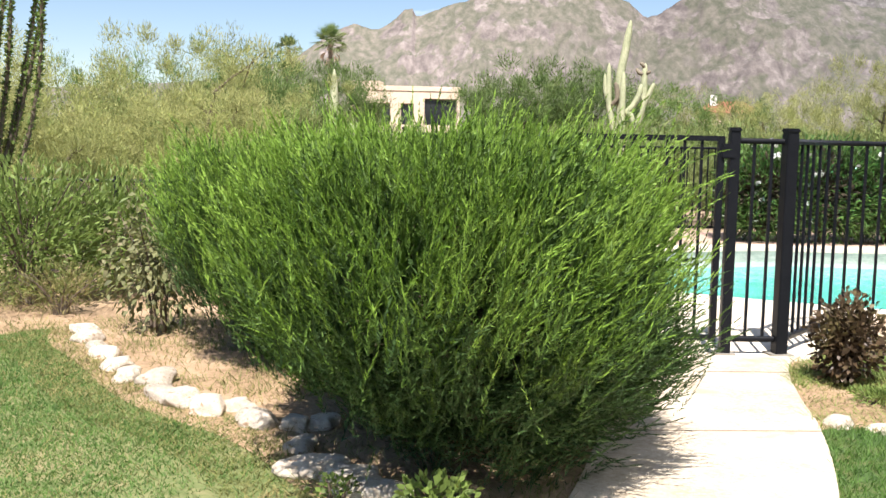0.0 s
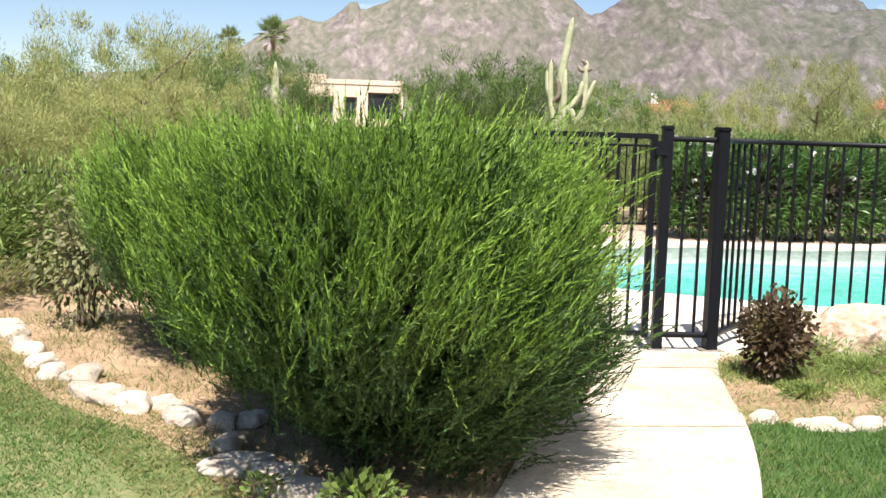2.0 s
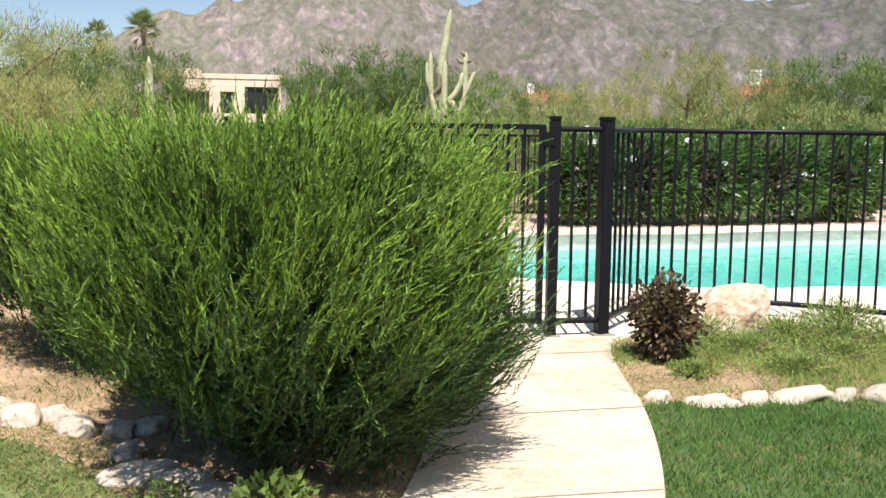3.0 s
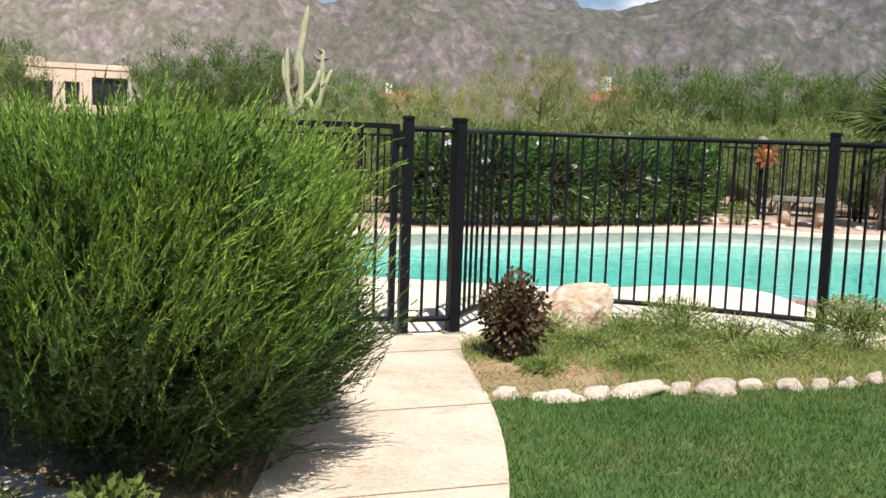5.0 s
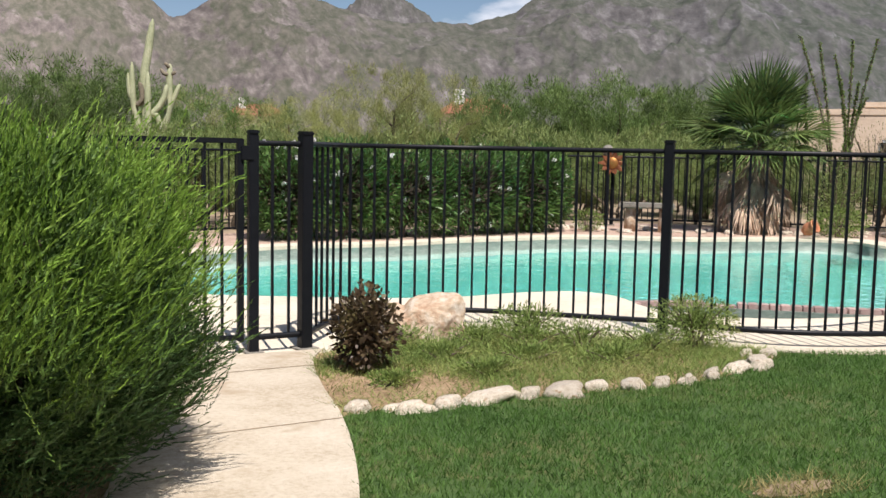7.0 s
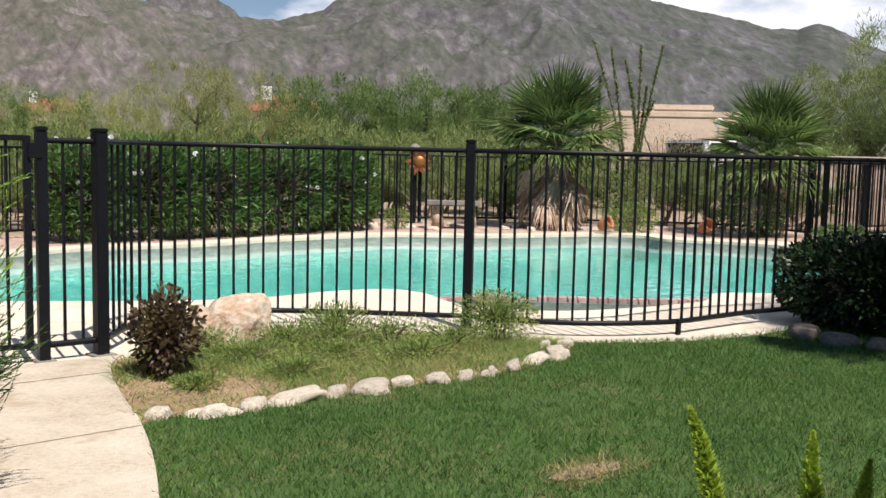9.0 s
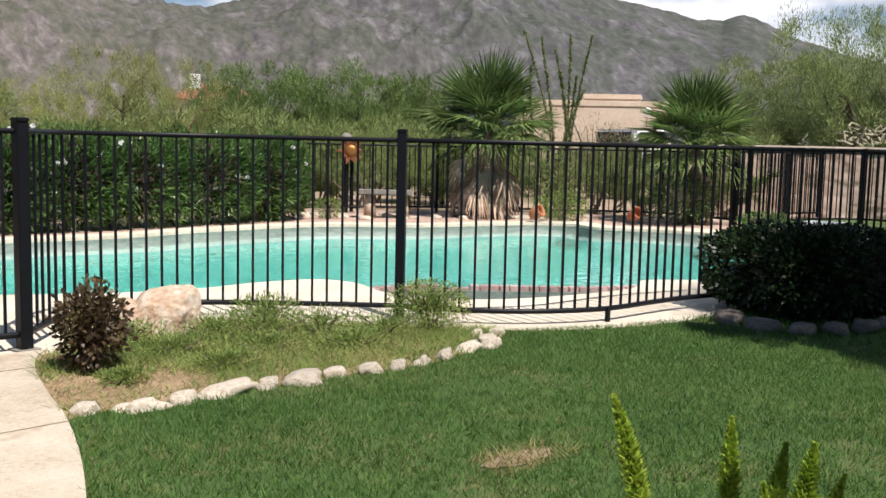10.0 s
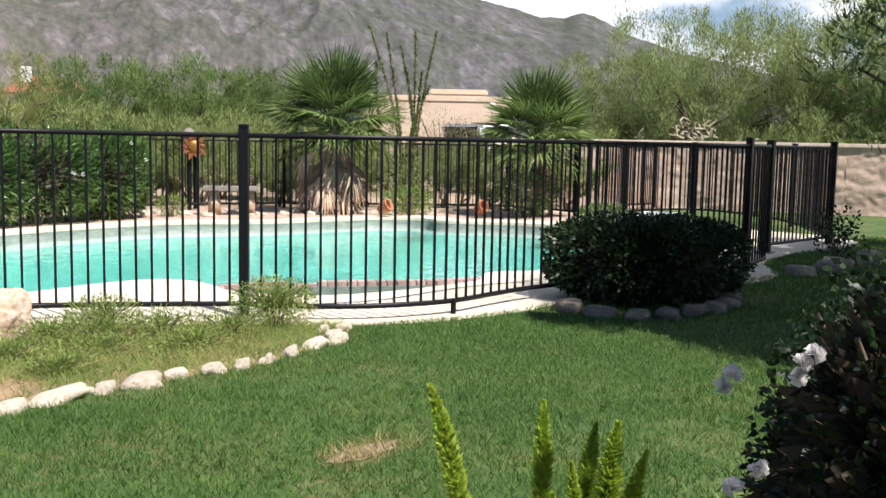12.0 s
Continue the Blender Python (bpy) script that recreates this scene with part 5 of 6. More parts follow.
def saguaro(az, d, trunk, arms, label):
    q = polar(az, d, -0.06)
    ob = thing("saguaro", label, "cactus", "saguaros", m=Matrix.Translation(q) @ pose(0, 0, 0, rz=-az))
    part("trunk", np_mesh("trunk", *rib_tube(*trunk), CACTUS), ob)
    for pts, r0, r1, old in arms:
        part("arm", np_mesh("arm", *rib_tube(pts, r0, r1), CACTUS_OLD if old else CACTUS), ob, "corky brown arm" if old else "")
    return ob


saguaro(9.5, 29, ([(-0.02, 0, 0), (-0.01, 0, 1.3), (0.0, 0, 2.37), (-0.06, 0, 3.31), (0.06, 0, 4.14), (0.19, 0, 5.0)], 0.14, 0.10), [
    ([(-0.08, 0, 1.6), (-0.22, 0, 2.03), (-0.36, 0, 2.81), (-0.38, 0, 3.80)], 0.085, 0.085, False),
    ([(-0.36, 0.02, 2.75), (-0.45, 0.02, 2.95), (-0.49, 0.02, 3.5)], 0.06, 0.065, False),
    ([(-0.24, -0.1, 2.62), (-0.12, -0.16, 2.78), (-0.13, -0.16, 3.03), (-0.19, -0.16, 3.25)], 0.065, 0.07, True),
    ([(0.03, -0.2, 1.7), (0.03, -0.2, 2.7), (0.04, -0.2, 3.55)], 0.09, 0.085, False),
    ([(0.36, -0.2, 1.7), (0.38, -0.2, 1.95), (0.28, -0.2, 2.31), (0.17, -0.2, 2.40), (0.33, -0.2, 2.59), (0.48, -0.2, 2.88), (0.54, -0.2, 3.2)], 0.075, 0.075, False),
    ([(0.05, 0.1, 1.5), (0.42, 0.1, 1.95), (0.60, 0.1, 2.6), (0.62, 0.1, 3.31), (0.64, 0.1, 3.8)], 0.10, 0.085, False),
    ([(0.63, 0.1, 3.66), (0.56, 0.05, 3.76), (0.48, 0.05, 3.80)], 0.055, 0.05, True),
    ([(0.62, 0.1, 3.5), (0.48, 0.05, 3.52), (0.38, 0.05, 3.66)], 0.06, 0.05, True),
    ([(0.63, 0.1, 3.5), (0.74, 0.05, 3.54), (0.80, 0.05, 3.58)], 0.05, 0.045, True),
    ([(0.62, 0.1, 2.55), (0.74, 0.1, 2.85), (0.82, 0.1, 3.05), (0.91, 0.1, 3.25)], 0.06, 0.06, False)], "old many-armed saguaro cactus in the desert scrub")
saguaro(-6.9, 27, ([(0, 0, 0), (0, 0, 1.5), (0, 0, 3.35)], 0.15, 0.12), [], "single upright saguaro cactus")
saguaro(-18.6, 24, ([(0, 0, 0), (0, 0, 1.5), (0.03, 0, 2.85)], 0.17, 0.14), [], "single saguaro cactus among palo verdes")
saguaro(-10.2, 34, ([(0, 0, 0), (0, 0, 2), (0, 0, 3.9)], 0.15, 0.13), [], "slim saguaro cactus behind the trees")
saguaro(-5.8, 24, ([(0, 0, 0), (0, 0, 1.0), (0, 0, 2.0)], 0.17, 0.17), [([(0.1, 0, 0.8), (0.35, 0, 1.0), (0.42, 0, 1.75)], 0.13, 0.13, False), ([(-0.1, 0, 0.9), (-0.32, 0, 1.1), (-0.36, 0, 1.8)], 0.12, 0.12, False)], "short clustered cactus behind the juniper")


def ocotillo(x, y, wands, height, spread, label, lean=(0, 0), leaf=0.05, thick=0.022, per=420, seed=1, tips=None):
    r = np.random.default_rng(seed)
    ob = thing("ocotillo", label, "ocotillo", "ocotillos", m=pose(x, y, -0.05))
    for i in range(wands):
        a = i * 2.39 + r.normal(0, 0.2)
        out = spread * r.uniform(0.25, 1.0)
        h = height * r.uniform(0.82, 1.04)
        e = np.array([math.cos(a) * out + lean[0], math.sin(a) * out + lean[1], h])
        bow = r.normal(0, 0.10, 3) * np.array([1, 1, 0]) * height * 0.3
        if tips:
            e = np.array([0.67 * tips[i][0], -0.74 * tips[i][0], tips[i][1]])
            bow = bow * 1.1
        pts = np.array([e * np.array([t ** 0.8, t ** 0.8, t]) + bow * math.sin(3.14 * t) for t in np.linspace(0, 1, 14)])
        w = part("wand", np_mesh("wand", *tube_arrays(pts, np.linspace(thick, thick * 0.4, 14), 6), BARK), ob)
        t = r.uniform(0.06, 1, per)
        fl = t * 13
        k = np.minimum(fl.astype(int), 12)
        base = pts[k] + (pts[k + 1] - pts[k]) * (fl - k)[:, None]
        way = unit(r.normal(size=(per, 3))) * np.array([1, 1, 0.5]) + np.array([0, 0, 0.35])
        part("leaves", np_mesh("leaves", *leaf_arrays(base, way, leaf * r.uniform(0.6, 1.2, per), leaf * 0.42), OCOTILLO), w, "small green leaves")
    return ob


q = polar(48.0, 21.5)
ocotillo(q[0], q[1], 9, 3.75, 0.85, "tall ocotillo with leafy green wands", leaf=0.06, thick=0.03, per=900, seed=4,
         tips=[(-0.90, 3.95), (-0.74, 3.2), (-0.52, 3.80), (-0.22, 3.55), (-0.10, 3.1), (0.10, 3.85), (0.25, 3.0), (0.56, 3.85), (0.42, 2.7)])
q = polar(-27.0, 10.0)
ocotillo(q[0], q[1], 15, 3.6, 0.75, "large leafy ocotillo at the yard's edge", lean=(0.25, 0), leaf=0.055, thick=0.03, per=1200, seed=9)


def cholla(az, d, h, spread, seed, label):
    r = np.random.default_rng(seed)
    ob = thing("cholla", label, "cactus", m=Matrix.Translation(polar(az, d, -0.06)))
    chunks = [tube_arrays(np.array([(0, 0, 0), (0.03, 0, h * 0.3), (0, 0, h * 0.6)]), np.array([0.12, 0.1, 0.07]), 8)]
    tips = [np.array([0, 0, h * 0.3])] * 3 + [np.array([0, 0, h * 0.55])] * 3
    for i in range(330):
        s = tips[r.integers(0, len(tips))]
        e = s + unit(r.normal(size=3) * np.array([1.2, 1.2, 0.6]) + np.array([0, 0, 0.25])) * r.uniform(0.12, 0.3)
        if abs(e[0]) > spread or abs(e[1]) > spread or e[2] > h or e[2] < 0.3:
            continue
        chunks.append(tube_arrays(np.array([s, (s + e) / 2, e]), np.array([0.026, 0.032, 0.02]), 6))
        tips.append(e)
    tagged(part("joint_mass", np_mesh("joint_mass", *join(chunks), CHOLLA), ob), kind="stuff")
    return ob


cholla(64.3, 26.5, 3.15, 1.0, 2, "pale tangled cholla cactus behind the wall")
cholla(61.7, 26.5, 2.15, 0.9, 3, "low pale cholla cactus behind the wall")
cholla(67.0, 26.0, 2.0, 0.6, 6, "small pale cholla cactus behind the wall")

# ---- boundary wall ----
wall_line = np.array([(20.4, 13.2), (20.9, 12.4), (22.0, 10.4), (23.2, 7.3), (24.6, 3.5), (26.3, -3.5)])
wall = thing("boundary_wall", "tan carved-stucco boundary wall with a pale cap", "wall", kind="structure")
for i, (a, b) in enumerate(zip(wall_line[:-1], wall_line[1:])):
    ln = float(np.linalg.norm(b - a))
    ang = math.degrees(math.atan2(b[1] - a[1], b[0] - a[0]))
    bm = bmesh.new()
    nx, nz = int(ln / 0.055), 28
    grid = [[None] * (nz + 1) for _ in range(nx + 1)]
    for u in range(nx + 1):
        for w in range(nz + 1):
            px, pz = ln * u / nx, 1.54 * w / nz - 0.05
            near_edges = noise.voronoi(Vector((px * 2.0 + i * 9 + 0.2 * pz, pz * 3.6, 0)))[0]
            dz = -0.03 * noise.noise(Vector((px * 1.6 + i * 9, pz * 2.6, 0))) + 0.022 * math.exp(-((near_edges[1] - near_edges[0]) / 0.13) ** 2) - 0.015 * noise.noise(Vector((px * 7 + i, pz * 9, 2)))
            grid[u][w] = bm.verts.new((px, dz, pz))
    for u in range(nx):
        for w in range(nz):
            bm.faces.new((grid[u][w], grid[u + 1][w], grid[u + 1][w + 1], grid[u][w + 1]))
    bmesh.ops.create_cube(bm, size=1, matrix=Matrix.Translation((ln / 2, 0.19, 0.72)) @ Matrix.Diagonal((ln, 0.22, 1.54, 1)))
    part("wall_face", bm_mesh("wall_face", bm, STUCCO_WALL, True), wall, m=pose(a[0], a[1], 0, rz=ang))
    part("wall_cap", box_mesh("wall_cap", ln + 0.05, 0.34, 0.10, CAPSTONE, 0.02), wall, "pale stucco cap", pose((a[0] + b[0]) / 2 - math.sin(radians(ang)) * 0.13, (a[1] + b[1]) / 2 + math.cos(radians(ang)) * 0.13, 1.49, rz=ang))


# ---- houses ----
def house(name, label, az, d, turn, w, dep, h, windows, material, base=-0.06, roof=None):
    """A flat-roofed house whose window openings go into the wall."""
    ob = thing(name, label, "house", m=Matrix.Translation(polar(az, d, base)) @ pose(0, 0, 0, rz=turn))
    xs = sorted({-w / 2, w / 2, *[x - ww / 2 for x, z, ww, hh in windows], *[x + ww / 2 for x, z, ww, hh in windows]})
    zs = sorted({0, h, *[z for x, z, ww, hh in windows], *[z + hh for x, z, ww, hh in windows]})
    bm = bmesh.new()
    for x0, x1 in zip(xs[:-1], xs[1:]):
        for z0, z1 in zip(zs[:-1], zs[1:]):
            if any(x - ww / 2 < (x0 + x1) / 2 < x + ww / 2 and z < (z0 + z1) / 2 < z + hh for x, z, ww, hh in windows):
                continue
            bmesh.ops.create_cube(bm, size=1, matrix=Matrix.Translation(((x0 + x1) / 2, 0.15, (z0 + z1) / 2)) @ Matrix.Diagonal((x1 - x0, 0.3, z1 - z0, 1)))
    bmesh.ops.create_cube(bm, size=1, matrix=Matrix.Translation((0, dep / 2 + 0.3, h / 2 - 0.1)) @ Matrix.Diagonal((w, dep, h - 0.2, 1)))
    bmesh.ops.remove_doubles(bm, verts=bm.verts, dist=0.001)
    part("wall", bm_mesh("wall", bm, material), ob)
    for x, z, ww, hh in windows:
        win = part("window", box_mesh("window", ww, 0.04, 0.08, STUCCO, z0=0), ob, "dark recessed window", pose(x, 0.2, z))
        part("pane", box_mesh("pane", ww - 0.1, 0.02, hh - 0.1, DARKGLASS), win, m=pose(0, 0.0, 0.08))
        part("frame", box_mesh("frame", ww, 0.05, 0.07, BARK), win, "dark lintel", m=pose(0, -0.02, hh - 0.07))
    if roof:
        bm = bmesh.new()
        ov = 0.5
        vs = [bm.verts.new(c) for c in ((-w / 2 - ov, -ov, h), (w / 2 + ov, -ov, h), (w / 2 + ov, dep + ov, h), (-w / 2 - ov, dep + ov, h), (-w / 2 + 1.5, dep / 2, h + roof), (w / 2 - 1.5, dep / 2, h + roof))]
        for f in ((0, 1, 5, 4), (1, 2, 5), (2, 3, 4, 5), (3, 0, 4), (3, 2, 1, 0)):
            bm.faces.new([vs[k] for k in f])
        part("roof", bm_mesh("roof", bm, REDTILE), ob, "red tile hip roof")
        part("chimney", box_mesh("chimney", 0.9, 0.9, roof + 0.7, WHITEPAINT, 0.05), ob, "pale stucco chimney", pose(-w / 4, dep / 3, h))
    else:
        for x0, y0, sx, sy in ((0, 0.12, w + 0.2, 0.34), (0, dep + 0.3, w + 0.2, 0.34)):
            part("parapet", box_mesh("parapet", sx, sy, 0.35, material, 0.08), ob, m=pose(x0, y0, h))
    return ob


house("adobe_house", "flat-roofed cream stucco house with dark windows", -2.3, 58, 4, 5.4, 8, 4.25, [(-1.7, 2.3, 0.75, 1.3), (-0.35, 2.3, 0.75, 1.3), (1.6, 2.3, 1.9, 1.6)], STUCCO)
house("adobe_house", "cream stucco wing of the house", -5.1, 64, 4, 2.2, 6, 4.85, [], STUCCO)
house("adobe_house", "low tan stucco house among palo verdes", -11.8, 48, 6, 6, 7, 3.1, [(1.5, 1.5, 0.9, 0.8)], STUCCO)
house("tile_roof_house", "distant house with a red tile roof and chimney", 28.1, 85, -25, 6.4, 8, 4.7, [(1.6, 2.6, 1.2, 1.0)], STUCCO, roof=1.5)
house("tile_roof_house", "distant house with a red tile roof", 15.4, 130, -15, 7, 8, 5.6, [], STUCCO, roof=1.6)
house("adobe_house", "tan flat-roofed stucco house behind the ocotillo", 49.3, 52, -48, 8.5, 9, 3.55, [], STUCCO)
house("adobe_house", "upper tan stucco block of the house", 50.6, 58, -48, 3.2, 6, 4.2, [], STUCCO)

dish = thing("satellite_dish", "white satellite dish beside the house", "satellite dish", m=Matrix.Translation(polar(52.6, 45, -0.06)) @ pose(0, 0, 0, rz=-40))
bm = bmesh.new()
bmesh.ops.create_uvsphere(bm, u_segments=20, v_segments=10, radius=0.21)
for v in bm.verts:
    v.co.y *= 0.3
part("dish", bm_mesh("dish", bm, WHITEPAINT, True), dish, m=pose(0, 0, 3.1))
part("mast", np_mesh("mast", *tube_arrays(np.array([(0, 0.1, 0), (0, 0.1, 1.6), (0, 0.1, 3.05)]), np.array([0.02, 0.02, 0.02]), 8), STONE), dish)

van = thing("parked_van", "white van parked beside the tan house", "van", m=Matrix.Translation(polar(51.75, 42, -0.07)) @ pose(0, 0, 0, rz=-15))
part("body", box_mesh("body", 1.9, 4.4, 1.25, WHITEPAINT, 0.12, 0.45), van)
cabin = part("cabin", box_mesh("cabin", 1.7, 3.0, 0.62, WHITEPAINT, 0.18, 1.66), van)
for y, w, l, r in ((-1.49, 1.4, 0.05, 0), (1.49, 1.4, 0.05, 0)):
    part("window", box_mesh("window", w, l, 0.42, DARKGLASS, 0.02, 1.74), cabin, "dark glass", pose(0, y, 0))
for x in (-0.84, 0.84):
    part("window", box_mesh("window", 0.05, 2.3, 0.42, DARKGLASS, 0.02, 1.74), cabin, "dark glass", pose(x, 0, 0))
for x in (-0.85, 0.85):
    for y in (-1.4, 1.4):
        bm = bmesh.new()
        bmesh.ops.create_cone(bm, cap_ends=True, segments=20, radius1=0.34, radius2=0.34, depth=0.22, matrix=Matrix.Translation((x, y, 0.34)) @ Matrix.Rotation(math.pi / 2, 4, "Y"))
        part("wheel", bm_mesh("wheel", bm, BLACK), van, "black tyre")

# ---- pool-side things ----
bench = thing("stone_bench", "curved cast-stone garden bench on two pedestals", "bench", m=pose(11.88, 15.0, -0.012, rz=-38))
part("seat", box_mesh("seat", 1.05, 0.42, 0.10, STONE, 0.025), bench, m=pose(0, 0, 0.45))
for s in (-0.30, 0.34):
    bm = bmesh.new()
    bmesh.ops.create_cone(bm, cap_ends=True, segments=14, radius1=0.13, radius2=0.10, depth=0.45, matrix=Matrix.Translation((s, 0, 0.225)))
    part("pedestal", bm_mesh("pedestal", bm, PINKROCK, True), bench, "reddish stone pedestal")

ornament = thing("sun_ornament", "rusty metal sun face hung on the fence post", "ornament", m=pose(12.02, 16.36, 0, rz=-38))
bm = bmesh.new()
bmesh.ops.create_uvsphere(bm, u_segments=20, v_segments=10, radius=0.125, matrix=Matrix.Translation((0, 0, 1.27)) @ Matrix.Diagonal((1, 0.4, 1, 1)))
part("face", bm_mesh("face", bm, GOLD, True), ornament, "golden round face disc")
for i in range(10):
    a = i * math.pi / 5
    bm = bmesh.new()
    l = 0.30 if i % 2 else 0.25
    ring = [(0.10, -0.045), (0.18, -0.05), (l, 0.0), (0.18, 0.05), (0.10, 0.045)]
    vs = [bm.verts.new((x * math.cos(a) - y * math.sin(a), -0.01 - 0.02 * (k == 2), 1.27 + x * math.sin(a) + y * math.cos(a))) for k, (x, y) in enumerate(ring)]
    f = bm.faces.new(vs)
    bmesh.ops.solidify(bm, geom=[f], thickness=0.012)
    part("ray", bm_mesh("ray", bm, RUST), ornament, "rust-red pointed ray")
part("hanger", box_mesh("hanger", 0.03, 0.10, 0.03, BLACK), ornament, m=pose(0, 0.06, 1.25))
post = thing("ornament_post", "black post topped with a grey ball", "post", m=pose(12.02, 16.52, -0.012))
part("pole", box_mesh("pole", 0.065, 0.065, 1.46, BLACK, 0.005), post)
bm = bmesh.new()
bmesh.ops.create_uvsphere(bm, u_segments=16, v_segments=10, radius=0.12, matrix=Matrix.Translation((0, 0, 1.53)))
part("ball", bm_mesh("ball", bm, STONE, True), post, "grey stone ball")


def pot(x, y, turn):
    """A terracotta pot lying on its side, hollow, with a thick rim."""
    prof = [(0.0, 0.0), (0.09, 0.0), (0.15, 0.10), (0.165, 0.20), (0.14, 0.29), (0.165, 0.30), (0.17, 0.345), (0.145, 0.35), (0.125, 0.29), (0.14, 0.20), (0.12, 0.08), (0.0, 0.05)]
    v = [(r * math.cos(a), r * math.sin(a), z) for r, z in prof for a in np.linspace(0, 2 * np.pi, 24, endpoint=False)]
    f = [(i * 24 + j, i * 24 + (j + 1) % 24, (i + 1) * 24 + (j + 1) % 24, (i + 1) * 24 + j) for i in range(len(prof) - 1) for j in range(24)]
    return thing("terracotta_pot", "terracotta pot lying on its side by the pool", "pot", "terracotta pots", mesh=np_mesh("terracotta_pot", v, f, TERRACOTTA, smooth=True), m=pose(x, y, 0.115, 62, 0, turn) @ Matrix.Scale(0.75, 4))


pot(13.86, 12.98, 15)
pot(15.32, 11.75, -5)
rubble = [stone_mesh("gravel_stone", 60 + i, ROCK, 1, 1, 1) for i in range(3)]
for i in range(46):
    t = i / 45
    q = np.array([10.6, 16.2]) * (1 - t) + np.array([16.3, 12.6]) * t + rng.normal(0, 0.35, 2)
    put_stone(i, q[0], q[1], rng.uniform(0.06, 0.16), rng.uniform(0.05, 0.12), rng.uniform(0.04, 0.09), rng.uniform(0, 180), "pale loose stone on the gravel", z=-0.015, meshes=rubble, group="gravel stones")
table = thing("low_table", "low white slab behind the hedge", "table", m=pose(13.6, 7.0, 0, rz=20))
part("top", box_mesh("top", 2.2, 0.6, 0.06, WHITEPAINT, 0.02), table, m=pose(0, 0, 0.34))
for x in (-0.85, 0.85):
    part("leg", box_mesh("leg", 0.12, 0.5, 0.34, WHITEPAINT, 0.01), table, m=pose(x, 0, 0))


# ---- near plants by the viewpoint: foxtail fern and white rose ----
planter = thing("planter", "tall terracotta planter holding the fern", "planter", m=pose(1.20, 0.44, 0))
prof = [(0.0, 0.0), (0.15, 0.0), (0.22, 0.45), (0.25, 0.47), (0.25, 0.52), (0.22, 0.52), (0.20, 0.46), (0.0, 0.46)]
pv = [(r * math.cos(a), r * math.sin(a), z) for r, z in prof for a in np.linspace(0, 2 * np.pi, 28, endpoint=False)]
pf = [(i * 28 + j, i * 28 + (j + 1) % 28, (i + 1) * 28 + (j + 1) % 28, (i + 1) * 28 + j) for i in range(len(prof) - 1) for j in range(28)]
part("bowl", np_mesh("bowl", pv, pf, TERRACOTTA, smooth=True), planter)

fern = thing("foxtail_fern", "foxtail fern with bright green bottlebrush plumes", "fern", m=pose(1.20, 0.44, 0.46))


def plume(az, elev, d, wide, n=3600):
    """A plume from the crown to a tip given by bearing, slope and distance."""
    tip = polar(az, d, 1.46 + elev * d) + np.array([0.083, -0.083, 0]) - np.array([1.20, 0.44, 0.46])
    root = unit(tip * np.array([1, 1, 0])) * 0.06
    ctrl = root * 0.8 + tip * np.array([0.22, 0.22, 0.70])
    t = rng.uniform(0.05, 1, n)
    axis = lambda s: (1 - s)[:, None] ** 2 * root + 2 * (s * (1 - s))[:, None] * ctrl + (s ** 2)[:, None] * tip
    base = axis(t)
    dirs = unit(np.gradient(axis(np.linspace(0, 1, 50)), axis=0))[np.minimum((t * 49).astype(int), 49)]
    out = np.cross(dirs, unit(rng.normal(size=(n, 3))))
    taper = np.clip((1.01 - t) * 5.0, 0.12, 1) ** 0.7
    v, f = leaf_arrays(base, unit(out) * 0.8 + dirs * 0.55, 0.95 * wide * taper * rng.uniform(0.7, 1.15, n), 0.006)
    ob = part("plume", np_mesh("plume", v, f, FERN), fern)
    s = np.linspace(0, 1, 12)
    part("stalk", np_mesh("stalk", *tube_arrays(axis(s), np.linspace(0.004, 0.0015, 12), 5), FERN), ob)


for az, elev, d, wide in ((49.1, -0.248, 1.30, 0.022), (55.9, -0.262, 1.38, 0.021), (59.0, -0.283, 1.45, 0.022), (60.3, -0.280, 1.30, 0.025), (62.0, -0.308, 1.35, 0.02), (57.6, -0.325, 1.25, 0.018), (56.6, -0.36, 1.2, 0.02), (63.2, -0.36, 1.3, 0.018), (52.0, -0.42, 1.2, 0.022), (54.0, -0.45, 1.1, 0.02)):
    plume(az, elev, d, wide)

# two shrubs out of view, added only to shade the fern plumes and the rose
leafy("tall_shrub", "unseen tall dark shrub added to shade the fern", "shrub", 1.62, -0.80, 0.46, 0.32, 3.75, 6000, 0.10, 0.055, HEDGE, 75, shell=0.8, boxy=3.4, stems=8, lumpy=0.10, group="tall shrubs")
leafy("tall_shrub", "unseen dark shrub added to shade the rose bush", "shrub", 2.85, -0.80, 0.95, 0.34, 3.0, 7500, 0.10, 0.055, HEDGE, 76, shell=0.8, boxy=3.0, stems=10, lumpy=0.12, group="tall shrubs")
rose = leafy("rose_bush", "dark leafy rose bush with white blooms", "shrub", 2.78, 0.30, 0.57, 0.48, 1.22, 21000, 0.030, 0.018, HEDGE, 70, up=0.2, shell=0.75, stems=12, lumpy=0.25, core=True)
ROSES = [(66.5, -0.224, 2.2), (66.0, -0.236, 2.2), (70.2, -0.205, 2.25), (70.8, -0.195, 2.25), (70.0, -0.218, 2.25), (68.2, -0.314, 2.15), (66.9, -0.338, 2.15), (75, -0.2, 2.3)]
blossoms(rose, [polar(a, d, 1.46 + e * d) + np.array([0.083, -0.083, 0]) - np.array([2.78, 0.30, 0]) for a, e, d in ROSES], 0.027, 8, "rose_bloom")
leafy("rose_bush", "leafy rose stem with a pale bloom by the stones", "shrub", 13.0, 4.0, 0.35, 0.3, 0.75, 500, 0.06, 0.04, HEDGE, 71, shell=0.9)

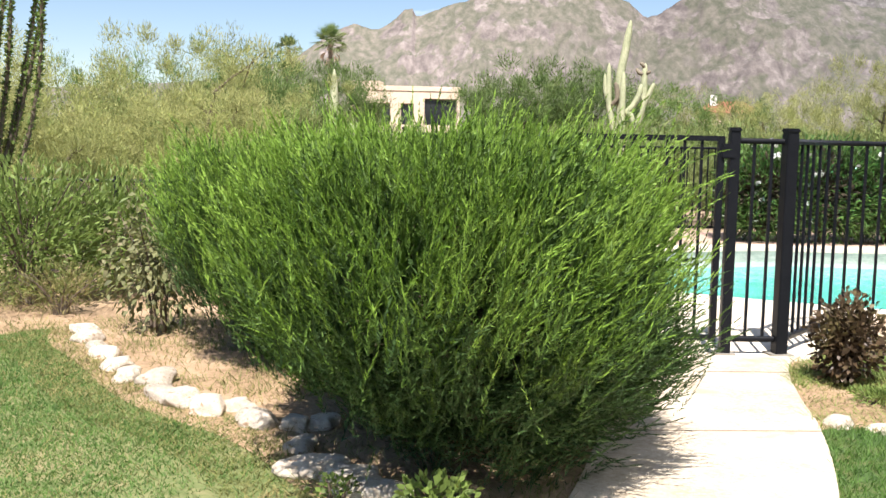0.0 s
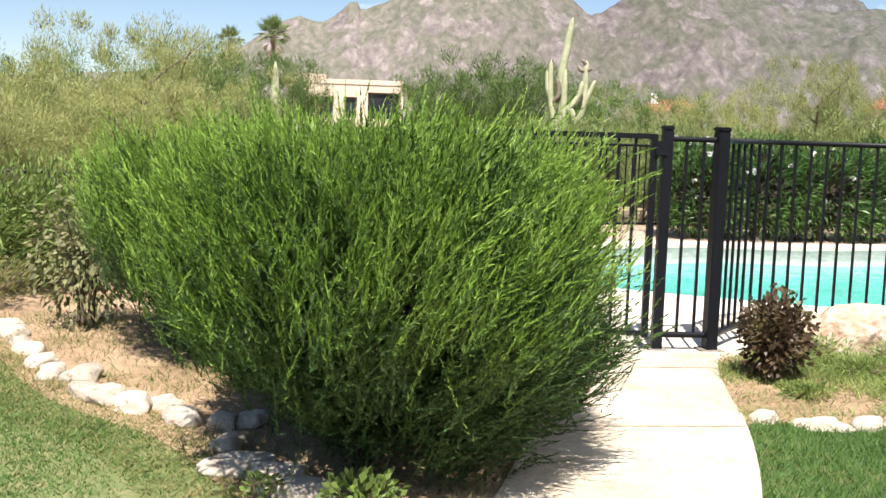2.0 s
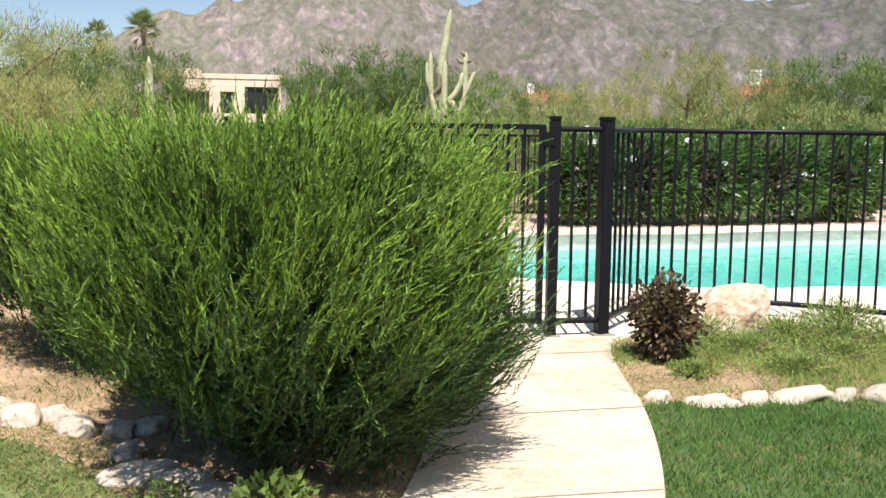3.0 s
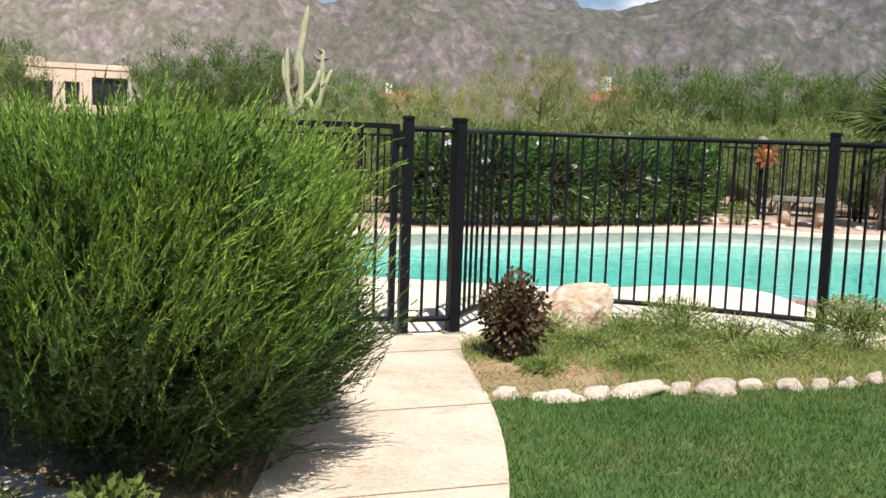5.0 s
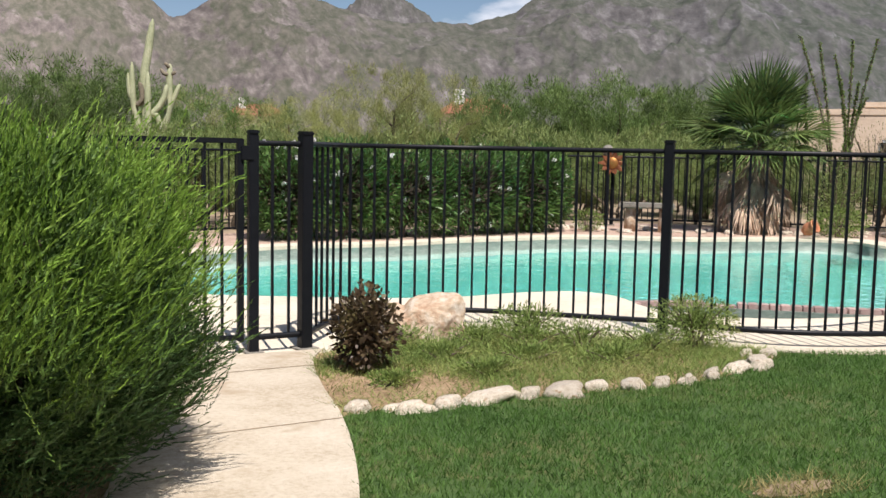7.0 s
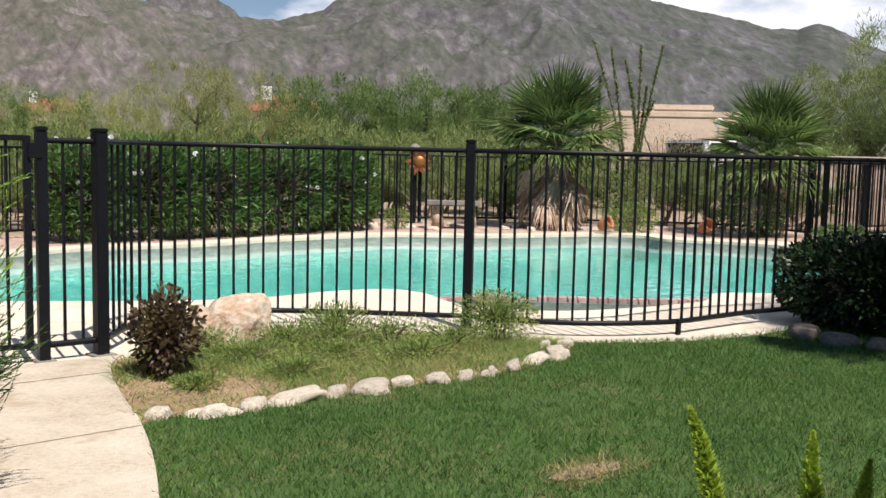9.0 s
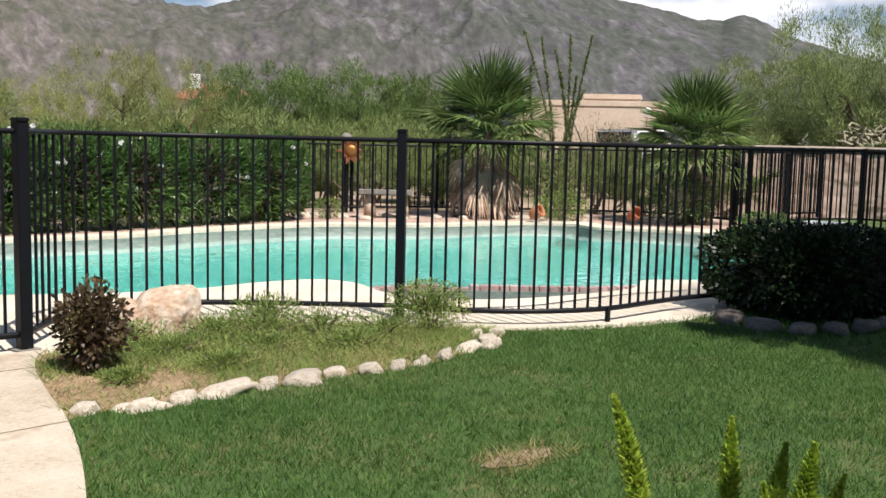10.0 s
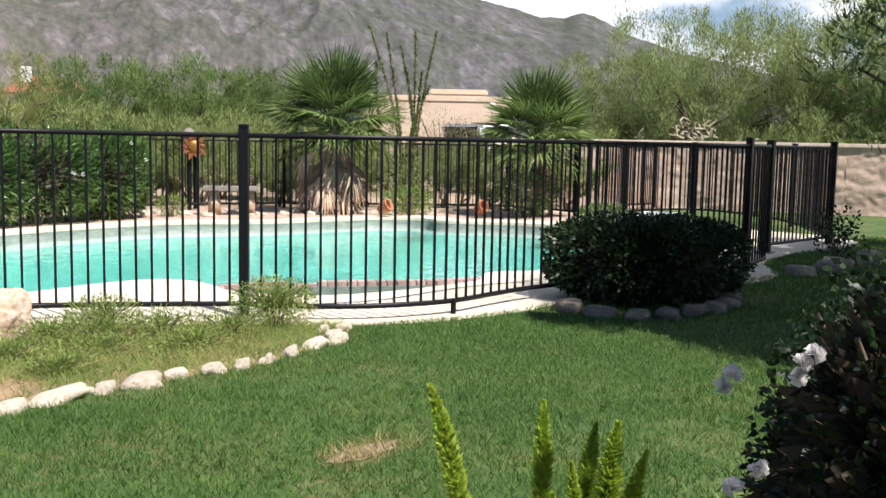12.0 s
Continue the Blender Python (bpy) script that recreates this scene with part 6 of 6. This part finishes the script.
# ---- mountains ----
SKYLINE = [(-60, .02), (-40, .03), (-25, .04), (-14, .055), (-10.5, .072), (-8.7, .083), (-7.8, .094), (-6.84, .108), (-5.7, .115), (-4.9, .112), (-4.3, .111), (-3.3, .121), (-2.85, .129), (-2.37, .130), (-2.2, .124), (-1.6, .126), (-0.45, .134), (0.8, .141), (2, .150), (5.5, .162), (8.3, .152), (9.87, .138),
           (10.35, .131), (10.9, .1245), (11.45, .126), (12.2, .136), (14, .154), (16, .160), (18.7, .149), (20, .141), (21.4, .135), (23.0, .128), (25.9, .1295), (27.7, .1285), (29.2, .136), (30.1, .1405), (31.0, .152), (33, .170), (36, .178), (41, .182), (46, .168), (49.1, .152), (50.5, .146), (52.6, .1375), (55.1, .127), (56.4, .125), (57.35, .129), (58.1, .1275), (59.55, .113), (61, .103), (63, .09), (68, .07), (80, .05), (95, .04)]
PEAK = [(19.4, .100), (20.3, .140), (21.2, .153), (22.6, .160), (23.8, .152), (24.3, .147), (24.8, .142), (25.5, .131), (26.4, .110)]


def range_mesh(name, skyline, r_foot, r_crest, az0, az1, cols, rows, seed, jag):
    az = np.linspace(az0, az1, cols)
    xs, ys = np.array(skyline).T
    crest = np.interp(az, xs, ys)
    rough = jag * (fractal(az * 1.6 + 50, az * 0, 5, seed) - 0.5) * np.clip(crest / 0.1, 0.2, 1.2)
    s = np.linspace(0, 1.12, rows)[:, None]
    A = az[None, :] + 0 * s
    r = r_foot + (r_crest - r_foot) * s + 0 * A
    wx, wy = r * np.sin(np.radians(A)), r * np.cos(np.radians(A))
    bend = 160 * (fractal(wx / 600, wy / 600, 3, seed + 21) - 0.5)
    spur = fractal((wx + bend) / 420 + 40, (wy - bend) / 620 + 40, 6, seed + 3, True)
    gully = fractal((wx - 0.5 * wy) / 130 + 90, (wy + bend) / 210 + 90, 5, seed + 9, True)
    prof = np.clip(s, 0, 1) ** 1.1
    bands = 0.010 * np.sin(s * 30 + 9 * fractal(wx / 500, wy / 500, 3, seed + 5)) * (fractal(wx / 300, wy / 300, 3, seed + 6) > 0.48)
    crag = fractal(wx / 36 + 5, wy / 48 + 5, 4, seed + 30, True)
    wander = s + 0.12 * (fractal(wx / 260 + 7, wy / 260, 4, seed + 40) - 0.5)
    cliff = sum(hgt * (np.clip((wander - at) / 0.025, 0, 1) - np.clip((wander - at) / 0.22, 0, 1)) * np.clip(3.5 - abs(A - mid) / half * 3.5, 0, 1) for at, hgt, mid, half in ((0.70, 0.085, 35, 9), (0.80, 0.06, 46, 8), (0.62, 0.04, 4, 10)))
    relief = (0.50 * (spur - 0.55) + 0.13 * (gully - 0.5) + 0.03 * (crag - 0.5) + bands + cliff) * np.clip(s * 5, 0, 1) * np.clip((1 - prof) * 2.2, 0, 1)
    h = crest[None] * r_crest * (prof + relief) + rough[None] * r_crest * np.clip(s, 0, 1) ** 9
    h = np.where(s > 1, (crest + rough)[None] * r_crest * (1 - (s - 1) * 3), h) - 3
    warp = r * (1 + 0.04 * (spur - 0.5) * np.clip((1 - s) * 4, 0, 1))
    a = np.radians(A)
    v = np.stack([warp * np.sin(a), warp * np.cos(a), h], -1).reshape(-1, 3)
    i, j = np.meshgrid(np.arange(rows - 1), np.arange(cols - 1), indexing="ij")
    f = np.stack([i * cols + j, i * cols + j + 1, (i + 1) * cols + j + 1, (i + 1) * cols + j], -1).reshape(-1, 4)
    return np_mesh(name, v, f, MOUNTAIN, smooth=False)


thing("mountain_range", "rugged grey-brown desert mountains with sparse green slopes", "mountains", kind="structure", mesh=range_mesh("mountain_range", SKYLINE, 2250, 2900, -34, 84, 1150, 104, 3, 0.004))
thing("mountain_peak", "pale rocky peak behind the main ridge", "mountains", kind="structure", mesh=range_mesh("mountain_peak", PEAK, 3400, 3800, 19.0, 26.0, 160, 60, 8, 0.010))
